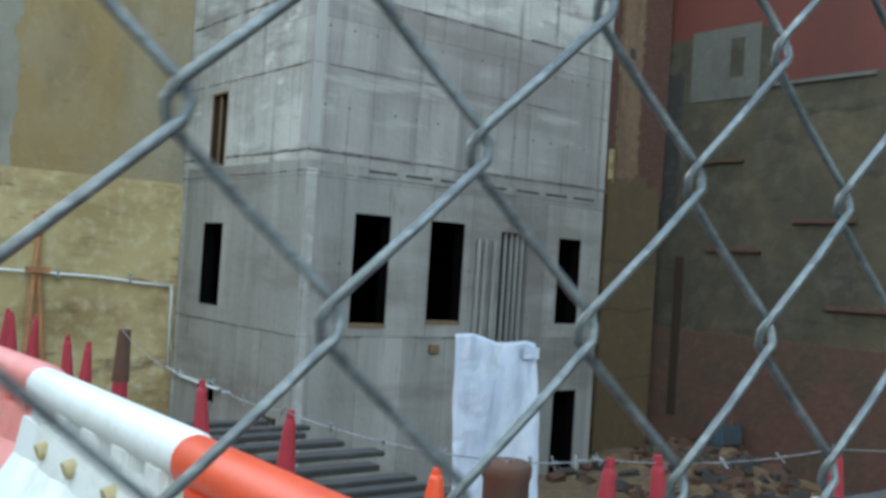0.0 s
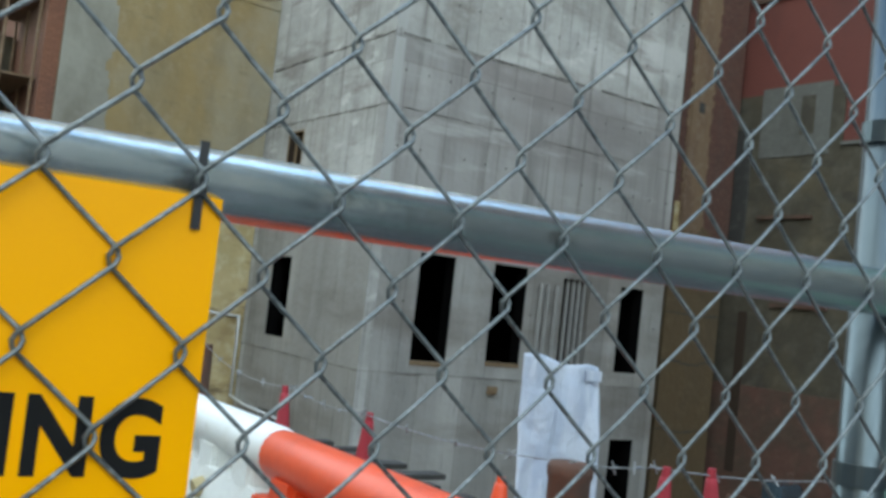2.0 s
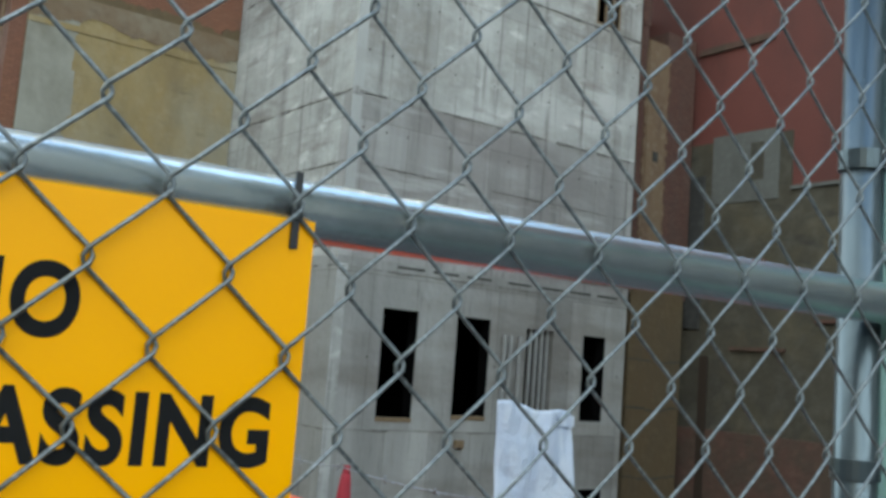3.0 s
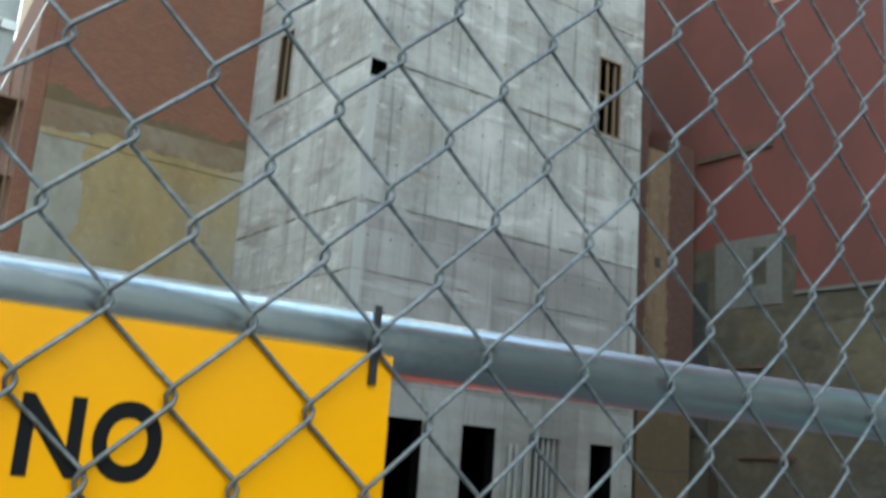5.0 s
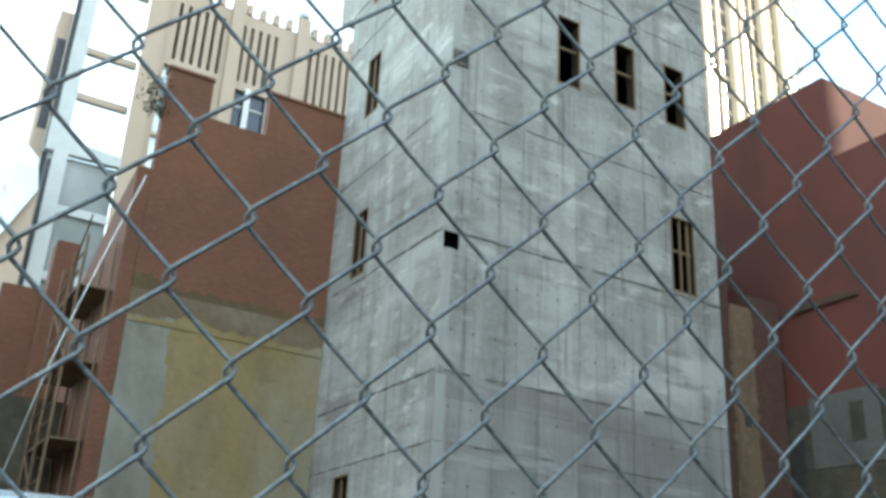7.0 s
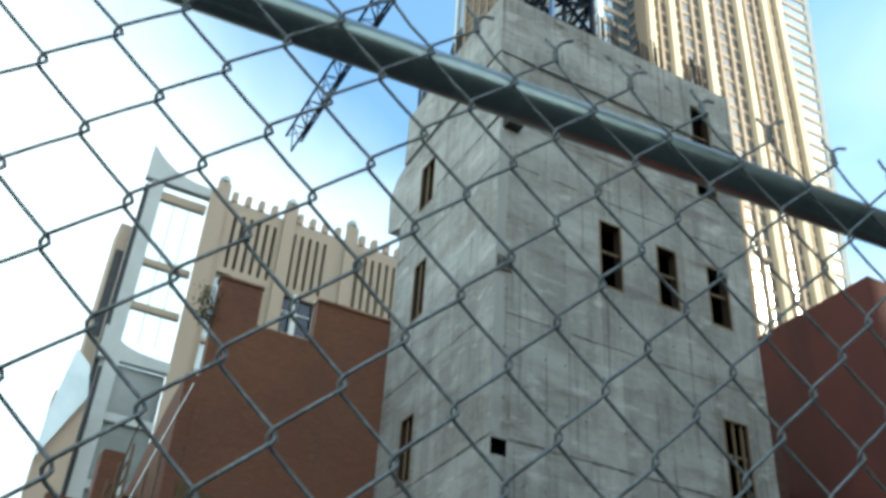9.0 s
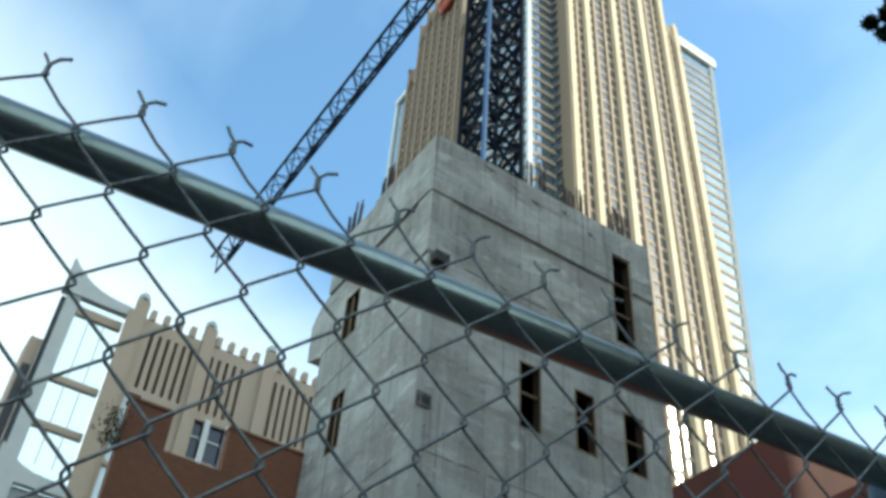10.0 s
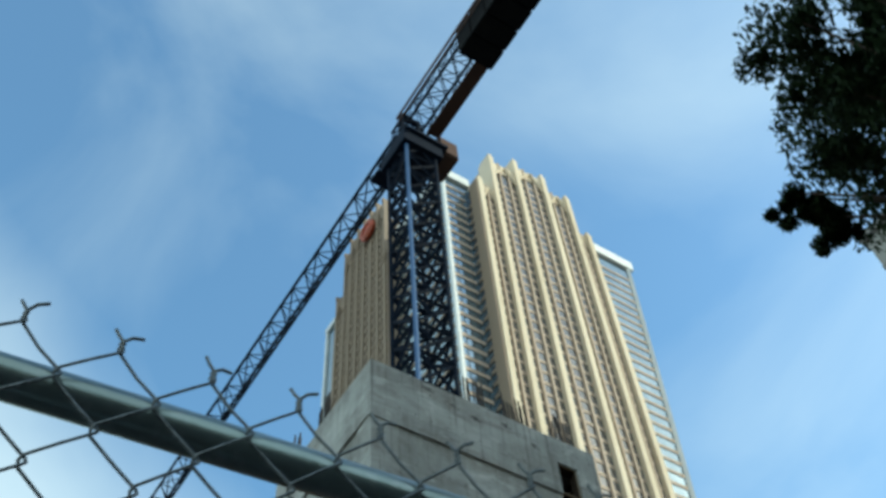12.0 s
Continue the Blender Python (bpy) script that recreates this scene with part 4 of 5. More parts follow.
# ---- beige office building with the glazed corner ----
def build_office():
    s = thing("office_building", "beige stone office building with slotted parapet and white glazed corner", "building")
    Y = 60.0
    holes = []
    for g0, n in ((11.6, 6), (16.3, 5), (21.6, 6), (26.5, 6)):
        for k in range(n):
            holes.append((g0 + 0.62 * k - 9.8, g0 + 0.62 * k + 0.26 - 9.8, 38.9, 43.6))
    holes += [(15.9 - 9.8, 17.1 - 9.8, 35.2, 38.2), (17.5 - 9.8, 18.7 - 9.8, 35.2, 38.2)]
    for z in (31.0, 26.8, 22.6, 18.4):
        for x in (13.6, 15.9, 17.5, 20.0, 21.8):
            holes.append((x - 9.8, x + 1.2 - 9.8, z, z + 2.6))
    holes.append((11.2 - 9.8, 12.3 - 9.8, 20.0, 38.4))
    part("stone_front", holed((9.8, Y, 0), (1, 0, 0), (0, 0.8, 0), 26.0, 0, 44.6, holes), M_beige, s)
    part("dark_backing", boxes((9.9, 35.7, Y + 0.85, Y + 1.2, 0.2, 44.2)), M_darkglass, s)
    for x in (9.9, 15.3, 20.4, 25.6):
        part("pier", boxes((x, x + 1.0, Y - 0.3, Y - 0.002, 0, 45.9), bevel=0.06), M_beige, s)
        part("pier_cap", boxes((x + 0.1, x + 0.9, Y - 0.25, Y + 0.6, 45.9, 46.7), bevel=0.22), M_shadeframe, s, "pale domed cap")
    for k in range(16):
        part("merlon", boxes((11.2 + 1.05 * k, 11.6 + 1.05 * k, Y - 0.12, Y + 0.5, 44.6, 45.5)), M_beige, s)
    for x in (15.9, 17.5):
        w = part("window", boxes((x, x + 1.2, Y + 0.3, Y + 0.36, 35.2, 38.2)), M_navyglass, s)
        part("frame", boxes((x - 0.25, x, Y - 0.15, Y + 0.3, 35.0, 38.4), (x + 1.2, x + 1.4, Y - 0.15, Y + 0.3, 35.0, 38.4), (x, x + 1.2, Y + 0.2, Y + 0.3, 36.9, 37.0)), M_whitesteel, w, "white frame")
    # tall glazed slot beside the corner
    part("slot_glazing", boxes((11.2, 12.3, Y + 0.4, Y + 0.45, 20.0, 38.4)), M_paleglass, s, "pale glazing in a tall slot")
    for z in (35.6, 32.8, 30.0, 27.2, 24.4):
        part("slot_transom", boxes((11.2, 12.3, Y + 0.2, Y + 0.4, z, z + 0.3)), M_beige, s)
    # glazed corner
    c = part("glazed_corner", boxes((6.2, 9.5, Y + 0.45, Y + 0.5, 0, 44.4)), M_clear, s, "clear corner glazing")
    c.visible_shadow = False
    part("corner_post", boxes((5.25, 6.2, Y + 0.05, Y + 0.75, 0, 45.6), bevel=0.05), M_shadeframe, c)
    part("seam", boxes((4.95, 5.25, Y + 0.4, Y + 0.8, 0, 44.0)), M_seam, c)
    part("corner_return", boxes((4.15, 4.95, Y + 0.9, Y + 3.5, 0, 40.4)), M_precast, c, "grey beige flank")
    part("return_panel", boxes((4.3, 4.85, Y + 0.86, Y + 0.895, 31.4, 38.2)), M_seam, c, "dark glazed strip")
    for z, h in ((42.9, 0.7), (37.35, 0.5), (33.85, 0.5)):
        part("transom", boxes((6.2, 9.5, Y + 0.2, Y + 0.6, z, z + h)), M_beige, c)
    for z0, z1 in ((37.9, 42.85), (34.4, 37.3), (31.4, 33.8)):
        for x in (7.25, 8.35):
            part("glazing_bar", boxes((x, x + 0.06, Y + 0.38, Y + 0.44, z0, z1)), M_precast, c)

    def sweep(zs, y0, y1, left, right, name, parent):
        """A concave white roof edge that rises to a point over the corner post."""
        bm = bmesh.new()
        n = len(zs) - 1
        low = zs[-1] - 0.75
        rows = [[bm.verts.new((left + (right - left) * k / n, y, z)) for k, z in enumerate(line)] for line in ([low] * (n + 1), zs) for y in (y0, y1)]
        for k in range(n):
            for a, b2 in ((0, 2), (1, 3), (2, 3), (0, 1)):
                bm.faces.new((rows[a][k], rows[a][k + 1], rows[b2][k + 1], rows[b2][k]))
        for k in (0, n):
            bm.faces.new([rows[i][k] for i in (0, 1, 3, 2)])
        bmesh.ops.recalc_face_normals(bm, faces=bm.faces[:])
        part(name, bm, M_shadeframe, parent, "white sweeping roof edge")
    sweep([47.2, 46.5, 45.95, 45.55, 45.3, 45.15, 45.05, 45.0, 44.95], Y - 0.1, Y + 0.5, 4.8, 9.9, "swept_cornice", c)
    # white balcony sweep and grey storeys below it
    sweep([31.9, 31.2, 30.75, 30.5, 30.4, 30.35, 30.3], Y - 0.4, Y + 0.1, 5.0, 9.6, "swept_sill", c)
    part("lower_glazing", boxes((6.3, 9.5, Y + 0.1, Y + 0.16, 0, 29.5)), M_greyglass, c, "grey tinted glazing")
    for z in (25.6, 21.2, 16.8):
        part("lower_transom", boxes((6.3, 9.5, Y - 0.15, Y + 0.09, z, z + 0.55)), M_shadeframe, c)
    part("column", boxes((9.5, 10.7, Y - 0.35, Y - 0.31, 0, 44.6)), M_beige, c)
    part("lower_post", boxes((5.5, 6.4, Y - 0.45, Y - 0.05, 0, 30.2), bevel=0.04), M_shadeframe, c)
    part("lower_seam", boxes((5.25, 5.5, Y - 0.2, Y + 0.04, 0, 29.0)), M_seam, c)
    return s


build_office()


def build_glazed_annex():
    s = thing("glazed_annex", "beige stair block with a pale glass fin before the office building", "building")
    Y = 57.5
    part("stone_flank", boxes((3.1, 5.0, Y + 0.4, Y + 2.0, 0, 25.9)), M_precast, s)
    bm = bmesh.new()
    edge = [(3.0, 21.4), (4.95, 25.8), (4.55, 27.8), (3.55, 28.7), (3.0, 24.0)]
    ends = [[bm.verts.new((x, y, z)) for x, z in edge] for y in (Y, Y + 0.3)]
    bm.faces.new(ends[0]), bm.faces.new(ends[1][::-1])
    for k in range(5):
        bm.faces.new((ends[0][k], ends[1][k], ends[1][(k + 1) % 5], ends[0][(k + 1) % 5]))
    bmesh.ops.recalc_face_normals(bm, faces=bm.faces[:])
    part("glass_sail", bm, M_paleglass, s, "pale glass fin")
    return s


build_glazed_annex()


# ---- unseen blocks added to shade the lot and close the street; one seen ----
def plain_block(label, x0, x1, y0, y1, h):
    b = thing("city_or_shade_block", label, "building")
    part("wall", boxes((x0, x1, y0, y1, 0, h)), M_block, b)
    part("cornice", boxes((x0 - 0.4, x1 + 0.4, y0 - 0.4, y1 + 0.4, h, h + 0.8)), M_block, b)
    for z in range(4, int(h) - 2, 4):
        part("storey_band", boxes((x0 - 0.06, x1 + 0.06, y0 - 0.06, y1 + 0.06, z, z + 0.5)), M_concrete_dark, b)
    return b


# the first six stand out of view to block sun and sky light
plain_block("unseen tall block added to shade the concrete core", 51.0, 66.5, -44.0, -22.0, 66.0)
plain_block("unseen block added to shade the fence and core front", 14.0, 51.0, -40.0, -23.0, 62.0)
plain_block("unseen low block added to shape light from behind", -45.0, 14.0, -50.0, -32.0, 9.0)
plain_block("unseen tower added to shade the office building", 96.0, 126.0, -44.0, -22.0, 126.0)
plain_block("unseen block added to cut light from the left", -52.0, -24.0, -22.0, 40.0, 20.0)
plain_block("unseen block added to darken reflections in the rail", 112.0, 140.0, -22.0, 16.0, 58.0)
# this tower's corner is in view
plain_block("grey plastered tower down the street", 61.9, 88.0, 2.0, 19.1, 72.2)


# ---- street tree ----
def build_tree():
    t = thing("tree", "dark leafy street tree seen against the sky", "tree", (9.0, -0.8, 0))
    rng = random.Random(11)
    bm = bmesh.new()
    mid = Vector((-1.75, 1.6, 11.3))
    tube(bm, [(0, 0, 0), (0.1, 0.05, 2.5), (-0.1, 0.2, 5), (-0.4, 0.5, 7.5), (-0.9, 0.9, 9.5)], 0.17, 8)
    centres = []
    for _ in range(125):
        d = Vector((rng.gauss(0, 1), rng.gauss(0, 1), rng.gauss(0, 1))).normalized() * rng.uniform(0.15, 1.15) ** 0.6
        centres.append((mid + Vector((2.0 * d.x, 1.9 * d.y, 2.2 * d.z)), rng.uniform(0.2, 0.52)))
    # the side facing the lot is bare low down but for a hanging lobe
    bare = mid + Vector((-1.3, 2.1, 0.2))
    centres = [(c, r) for c, r in centres if (c - bare).length > 0.95 + 0.7 * r]
    # the underside rises towards the lot
    slope = Vector((0.54, 0.67, -0.51))
    centres = [(c, r) for c, r in centres if (c - mid).dot(slope) + 0.6 * r < 1.32]
    for k in range(26):
        f = rng.random()
        at = Vector((-0.52, 2.0, -0.12)).lerp(Vector((0.25, 1.75, -0.5)), f) + Vector((rng.gauss(0, 0.09), rng.gauss(0, 0.12), rng.gauss(0, 0.12)))
        centres.append((mid + at, rng.uniform(0.07, 0.16)))
    for k in range(30):
        centres.append((mid + Vector((rng.gauss(0.3, 0.5), rng.gauss(0.1, 0.5), rng.gauss(0.1, 0.6))), rng.uniform(0.3, 0.5)))
    for c, r in centres[::9]:
        rod(bm, (-0.6, 0.6, 8.5), (-0.6 + 0.6 * (c.x + 0.6), 0.6 + 0.6 * (c.y - 0.6), 8.5 + 0.55 * (c.z - 8.5)), 0.06, 0.035, n=5)
        rod(bm, (-0.6 + 0.6 * (c.x + 0.6), 0.6 + 0.6 * (c.y - 0.6), 8.5 + 0.55 * (c.z - 8.5)), c, 0.035, 0.012, n=5)
    part("trunk", bm, M_bark, t)
    verts, faces = [], []
    for c, r in centres:
        for _ in range(int(90 + 640 * r)):
            d = Vector((rng.gauss(0, 1), rng.gauss(0, 1), rng.gauss(0, 1)))
            p = c + d.normalized() * r * rng.random() ** 0.5
            u = Vector((rng.gauss(0, 1), rng.gauss(0, 1), rng.gauss(0, 1))).normalized()
            v = u.orthogonal().normalized()
            L, w = rng.uniform(0.04, 0.085), rng.uniform(0.02, 0.038)
            i = len(verts)
            verts += [p - u * L, p + v * w, p + u * L, p - v * w]
            faces.append((i, i + 1, i + 2, i + 3))
    me = bpy.data.meshes.new("crown")
    me.from_pydata(verts, [], faces)
    me.materials.append(M_leaf)
    tagged(part("crown", me, M_leaf, t), kind="stuff")
    return t


build_tree()


# ---- chain link fence ----
PX, PZ, ANG, FY, FZ = 0.0718, 0.0831, -0.0868, 0.6, 1.6


def build_fence():
    f = thing("chain_link_fence", "galvanised chain link fence with pipe rails and a twisted top edge", "fence", (0, FY, 0))
    f.rotation_euler = (0, 0, ANG)
    rows_lo, rows_hi, r = -18, 7, 0.00132

    def wire(shift):
        bm, pts = bmesh.new(), []
        half = PX / 2
        j = rows_lo + shift
        while j < rows_hi + 0.5:
            # left knuckle, leg in front up to the right knuckle, leg behind back to the left
            z = FZ + j * PZ
            for u, dy, dz in ((-0.0012, 0.0014, -0.0042), (-0.0024, -0.0004, 0.0), (-0.0008, -0.0024, 0.0036), (0.5 * half, -0.0030, 0.5 * PZ / 2), (half + 0.0008, -0.0024, PZ / 2 - 0.0036),
                              (half + 0.0024, -0.0004, PZ / 2), (half + 0.0012, 0.0014, PZ / 2 + 0.0042), (0.5 * half, 0.0020, 0.75 * PZ)):
                if z + dz <= FZ + (rows_hi + 0.5) * PZ + 0.012:
                    pts.append((u, dy, z + dz))
            j += 1
        if shift:
            pts.append((-0.001, 0.001, FZ + (rows_hi + 0.5) * PZ))
        tube(bm, pts, r, 6)
        return mesh_of("wire", bm, M_wire)
    def column(m):
        """The mesh is drawn tighter towards the post."""
        return m * PX / 2 - 0.003 * max(0, min(m, 17) - 9)
    meshes = [wire(0), wire(-0.5)]
    for me in meshes:
        me.polygons.foreach_set("use_smooth", [True] * len(me.polygons))
    for m in range(-56, 70):
        ob = part("wire", meshes[m % 2], M_wire, f)
        ob.location = (column(m), 0, 0)
        ob.scale = ((column(m + 1) - column(m)) / (PX / 2), 1, 1)
    # twisted barbs along the top edge
    bm = bmesh.new()
    tube(bm, [(-0.0016, 0, -0.003), (0.0014, -0.0015, 0.003), (-0.0014, 0.001, 0.008), (0.0012, 0, 0.0125), (0.006, -0.002, 0.0165), (0.0145, -0.003, 0.0185)], 0.00145, 6)
    tube(bm, [(0.0016, 0, -0.003), (-0.0014, 0.0015, 0.003), (0.0014, -0.001, 0.008), (-0.0012, 0, 0.0125), (-0.0035, 0.002, 0.0175), (-0.0075, 0.003, 0.0245)], 0.00145, 6)
    barb = mesh_of("barb", bm, M_wire)
    for k in range(-26, 34):
        ob = part("barb", barb, M_wire, f)
        ob.location = (column(2 * k + 1), 0, FZ + 7.5 * PZ)
        ob.rotation_euler = (0, 0, (k * 37 % 11 - 5) * 0.08)
    for z, x1, rr, mat in ((FZ + 0.0005, 0.6, 0.018, M_galv), (FZ + 7 * PZ + 0.003, 2.4, 0.0168, M_toprail)):
        bm = bmesh.new()
        rod(bm, (-2.0, 0.022, z), (x1, 0.022, z), rr, n=28)
        part("rail", bm, mat, f, smooth=True)
    bm = bmesh.new()
    rod(bm, (0.578, 0.063, 0), (0.578, 0.063, FZ + 7 * PZ + 0.02), 0.0192, n=24)
    part("post", bm, M_post, f, "galvanised tube post", smooth=True)
    bm = bmesh.new()
    rod(bm, (0.64, 0.05, 0), (0.64, 0.05, FZ + 7 * PZ - 0.02), 0.0285, n=28)
    part("post", bm, M_green, f, "green painted gate post", smooth=True)
    # clamps that hold the two posts together
    for z in (FZ + 0.135, FZ - 0.145):
        bm = bmesh.new()
        rod(bm, (0.578, 0.063, z - 0.009), (0.578, 0.063, z + 0.009), 0.0215, n=24)
        box(bm, 0.592, 0.62, 0.034, 0.039, z - 0.009, z + 0.009)
        part("clamp_band", bm, M_post, f)
    bm = bmesh.new()
    rod(bm, (0.585, 0.022, FZ + 0.0005), (0.618, 0.022, FZ + 0.0005), 0.0196, n=24)
    rod(bm, (0.64, 0.05, FZ - 0.034), (0.64, 0.05, FZ + 0.026), 0.0315, n=28)
    part("rail_end_cup", bm, M_green, f, "green painted rail end", smooth=True)
    # black tie that holds the sign
    bm = bmesh.new()
    box(bm, -0.0022, 0.0022, 0.0012, 0.0032, FZ - 0.024, FZ + 0.019)
    box(bm, -0.0032, 0.0032, -0.0004, 0.004, FZ - 0.008, FZ + 0.0)
    part("cable_tie", bm, M_tie, f, "black plastic tie")
    return f


fence = build_fence()


def build_sign():
    s = thing("warning_sign", "amber no trespassing sign with black letters tied to the fence", "sign", (0, FY, 0))
    s.rotation_euler = (0, 0, ANG)
    x0, x1, z0, z1 = -0.345, 0.0125, 1.325, 1.5925
    bm = boxes((x0, x1, 0.0036, 0.0056, z0, z1))
    part("sheet", bm, M_sign, s)
    # each word is set letter by letter, with the open spacing of painted capitals
    for word, start, end, z, tall in (("NO", -0.1725, -0.108, 1.517, 0.0375), ("TRESPASSING", -0.2685, -0.0032, 1.4565, 0.0375)):
        cu = bpy.data.curves.new("lettering", "FONT")
        cu.body, cu.size, cu.extrude, cu.offset, cu.space_character = word, 0.05, 0.0003, 0.0017, 1.12
        ob = new("lettering", cu)
        dg = bpy.context.evaluated_depsgraph_get()
        me = bpy.data.meshes.new_from_object(ob.evaluated_get(dg))
        bpy.data.objects.remove(ob)
        me.materials.clear()
        me.materials.append(M_black)
        xs, ys = [v.co.x for v in me.vertices], [v.co.y for v in me.vertices]
        wide, high = (end - start) / (max(xs) - min(xs)), tall / (max(ys) - min(ys))
        t = part("lettering", me, M_black, s, "black capitals")
        t.rotation_euler = (math.pi / 2, 0, 0)
        t.location = (start - min(xs) * wide, 0.0033, z - min(ys) * high)
        t.scale = (wide, high, 1)
    for hx in (x0 + 0.012,):
        bm = bmesh.new()
        rod(bm, (hx, 0.0032, z1 - 0.012), (hx, 0.0037, z1 - 0.012), 0.004, n=12)
        part("eyelet", bm, M_tie, s)
    return s


build_sign()


# ---- water-filled barriers ----
def barrier(label, mat, at, turn=0.0):
    b = thing("water_barrier", label, "barrier", at, group="row of plastic barriers")
    b.rotation_euler = (0, 0, turn)
    L = 1.2
    bm = bmesh.new()
    prof = [(-0.29, 0.0), (-0.29, 0.14), (-0.15, 0.36), (-0.11, 0.58), (0.11, 0.58), (0.15, 0.36), (0.29, 0.14), (0.29, 0.0)]
    n, cols = 12, []
    for k in range(n + 1):
        y = -L + 2 * L * k / n
        dent = 0.05 if k % 3 == 1 else 0.0
        cols.append([bm.verts.new((x * (1 - dent * 4 * (0.3 < z < 0.6)), y, z)) for x, z in prof])
    for a, c in zip(cols, cols[1:]):
        for i in range(7):
            bm.faces.new((a[i], a[i + 1], c[i + 1], c[i]))
    bm.faces.new(cols[0]), bm.faces.new(cols[-1][::-1])
    bmesh.ops.recalc_face_normals(bm, faces=bm.faces[:])
    part("body", bm, mat, b)
    bm = bmesh.new()
    ring = [(0.115 * math.cos(t), 0.77 + 0.12 * math.sin(t)) for t in [2 * math.pi * k / 20 for k in range(20)]]
    cols = []
    for y, s in ((-L, 0.86), (-L + 0.03, 1.0), (-0.4, 1.0), (0.4, 1.0), (L - 0.03, 1.0), (L, 0.86)):
        cols.append([bm.verts.new((x * s, y, 0.77 + (z - 0.77) * s)) for x, z in ring])
    for a, c in zip(cols, cols[1:]):
        for i in range(20):
            bm.faces.new((a[i], a[(i + 1) % 20], c[(i + 1) % 20], c[i]))
    bm.faces.new(cols[0]), bm.faces.new(cols[-1][::-1])
    bmesh.ops.recalc_face_normals(bm, faces=bm.faces[:])
    part("top_tube", bm, mat, b, smooth=True)
    for y in (-0.95, -0.48, 0.0, 0.48, 0.95):
        part("web", boxes((-0.1, 0.1, y - 0.12, y + 0.12, 0.53, 0.72), bevel=0.03), mat, b)
    for y in (-0.55, 0.1, 0.62):
        bm = bmesh.new()
        rod(bm, (-0.17, y, 0.46), (-0.11, y, 0.48), 0.05, n=14)
        part("plug", bm, M_pale, b, "yellowed plug")
    return b


barrier("white water-filled plastic barrier with yellowed plugs", M_white, (1.93, 5.67, 0))
barrier("orange red water-filled plastic barrier", M_orange, (1.9, 3.24, 0))
barrier("faded pink water-filled plastic barrier", M_pink, (1.95, 8.1, 0), 0.03)


# ---- cones, strand and clutter at the edge of the pit ----
def build_cone(label, at, lean, mat, tall=1.36, group="cones along the pit edge"):
    c = thing("traffic_cone", label, "traffic cone", at, group=group)
    c.rotation_euler = (lean * 0.6, lean, lean * 7)
    bm = bmesh.new()
    n = 18
    rings = [[bm.verts.new((r * math.cos(2 * math.pi * k / n), r * math.sin(2 * math.pi * k / n), z)) for k in range(n)] for r, z in ((0.145, 0.03), (0.13, 0.05), (0.075, 0.42 * tall), (0.034, 0.69 * tall), (0.028, 0.71 * tall))]
    for a, b in zip(rings, rings[1:]):
        for k in range(n):
            bm.faces.new((a[k], a[(k + 1) % n], b[(k + 1) % n], b[k]))
    bm.faces.new(rings[-1])
    part("body", bm, mat, c, smooth=True)
    part("base", boxes((-0.19, 0.19, -0.19, 0.19, 0.0, 0.035), bevel=0.012), M_ballast, c, "black rubber base")
    bm = bmesh.new()
    rod(bm, (0, 0, 0.70 * tall), (0, 0, 0.74 * tall), 0.026, 0.022, n=12)
    part("cap", bm, mat, c)
    c.scale = (0.8, 0.8, 1) if tall > 1 else (1, 1, 1)
    return c


RED = "faded red plastic traffic cone on a black rubber base"
for x, y, lean, tall in ((2.24, 4.27, 0.03, 1.36), (2.33, 5.25, -0.04, 1.36), (2.87, 2.95, 0.05, 1.36), (3.2, 2.86, -0.05, 1.36), (4.13, 2.73, 0.02, 1.36), (2.3, 7.29, 0.03, 1.36), (2.37, 7.75, -0.04, 1.36), (2.58, 9.7, 0.04, 1.36), (2.55, 10.05, -0.05, 1.36), (2.54, 10.5, 0.03, 1.36)):
    build_cone(RED, (x, y, 0), lean, M_redcloth, tall)
dark = build_cone("dusty dark-topped red traffic cone", (2.83, 8.04, 0), 0.02, M_redcloth)
part("cover", rod(bmesh.new(), (0, 0, 0.62), (0, 0, 1.03), 0.085, 0.06, n=14), M_rust, dark, "dark dusty sleeve")
bright = build_cone("bright orange plastic traffic cone with a white collar", (2.93, 4.04, 0), 0.02, M_orange, 1.0)
part("collar", rod(bmesh.new(), (0, 0, 0.36), (0, 0, 0.57), 0.1, 0.062, n=18), M_white, bright, "white reflective collar")


def build_bollard():
    d = thing("steel_bollard", "rusty brown steel bollard in the row of cones", "bollard", (2.5, 3.05, 0))
    bm = bmesh.new()
    n = 24
    prof = [(0.1, 0.0), (0.1, 0.02), (0.085, 0.03), (0.085, 0.5), (0.092, 0.52), (0.085, 0.54), (0.085, 0.93), (0.092, 0.95), (0.092, 0.985), (0.08, 1.0)]
    rings = [[bm.verts.new((r * math.cos(2 * math.pi * k / n), r * math.sin(2 * math.pi * k / n), z)) for k in range(n)] for r, z in prof]
    for a, b in zip(rings, rings[1:]):
        for k in range(n):
            bm.faces.new((a[k], a[(k + 1) % n], b[(k + 1) % n], b[k]))
    bm.faces.new(rings[0][::-1]), bm.faces.new(rings[-1])
    part("shell", bm, M_rust, d, smooth=True)
    return d


build_bollard()


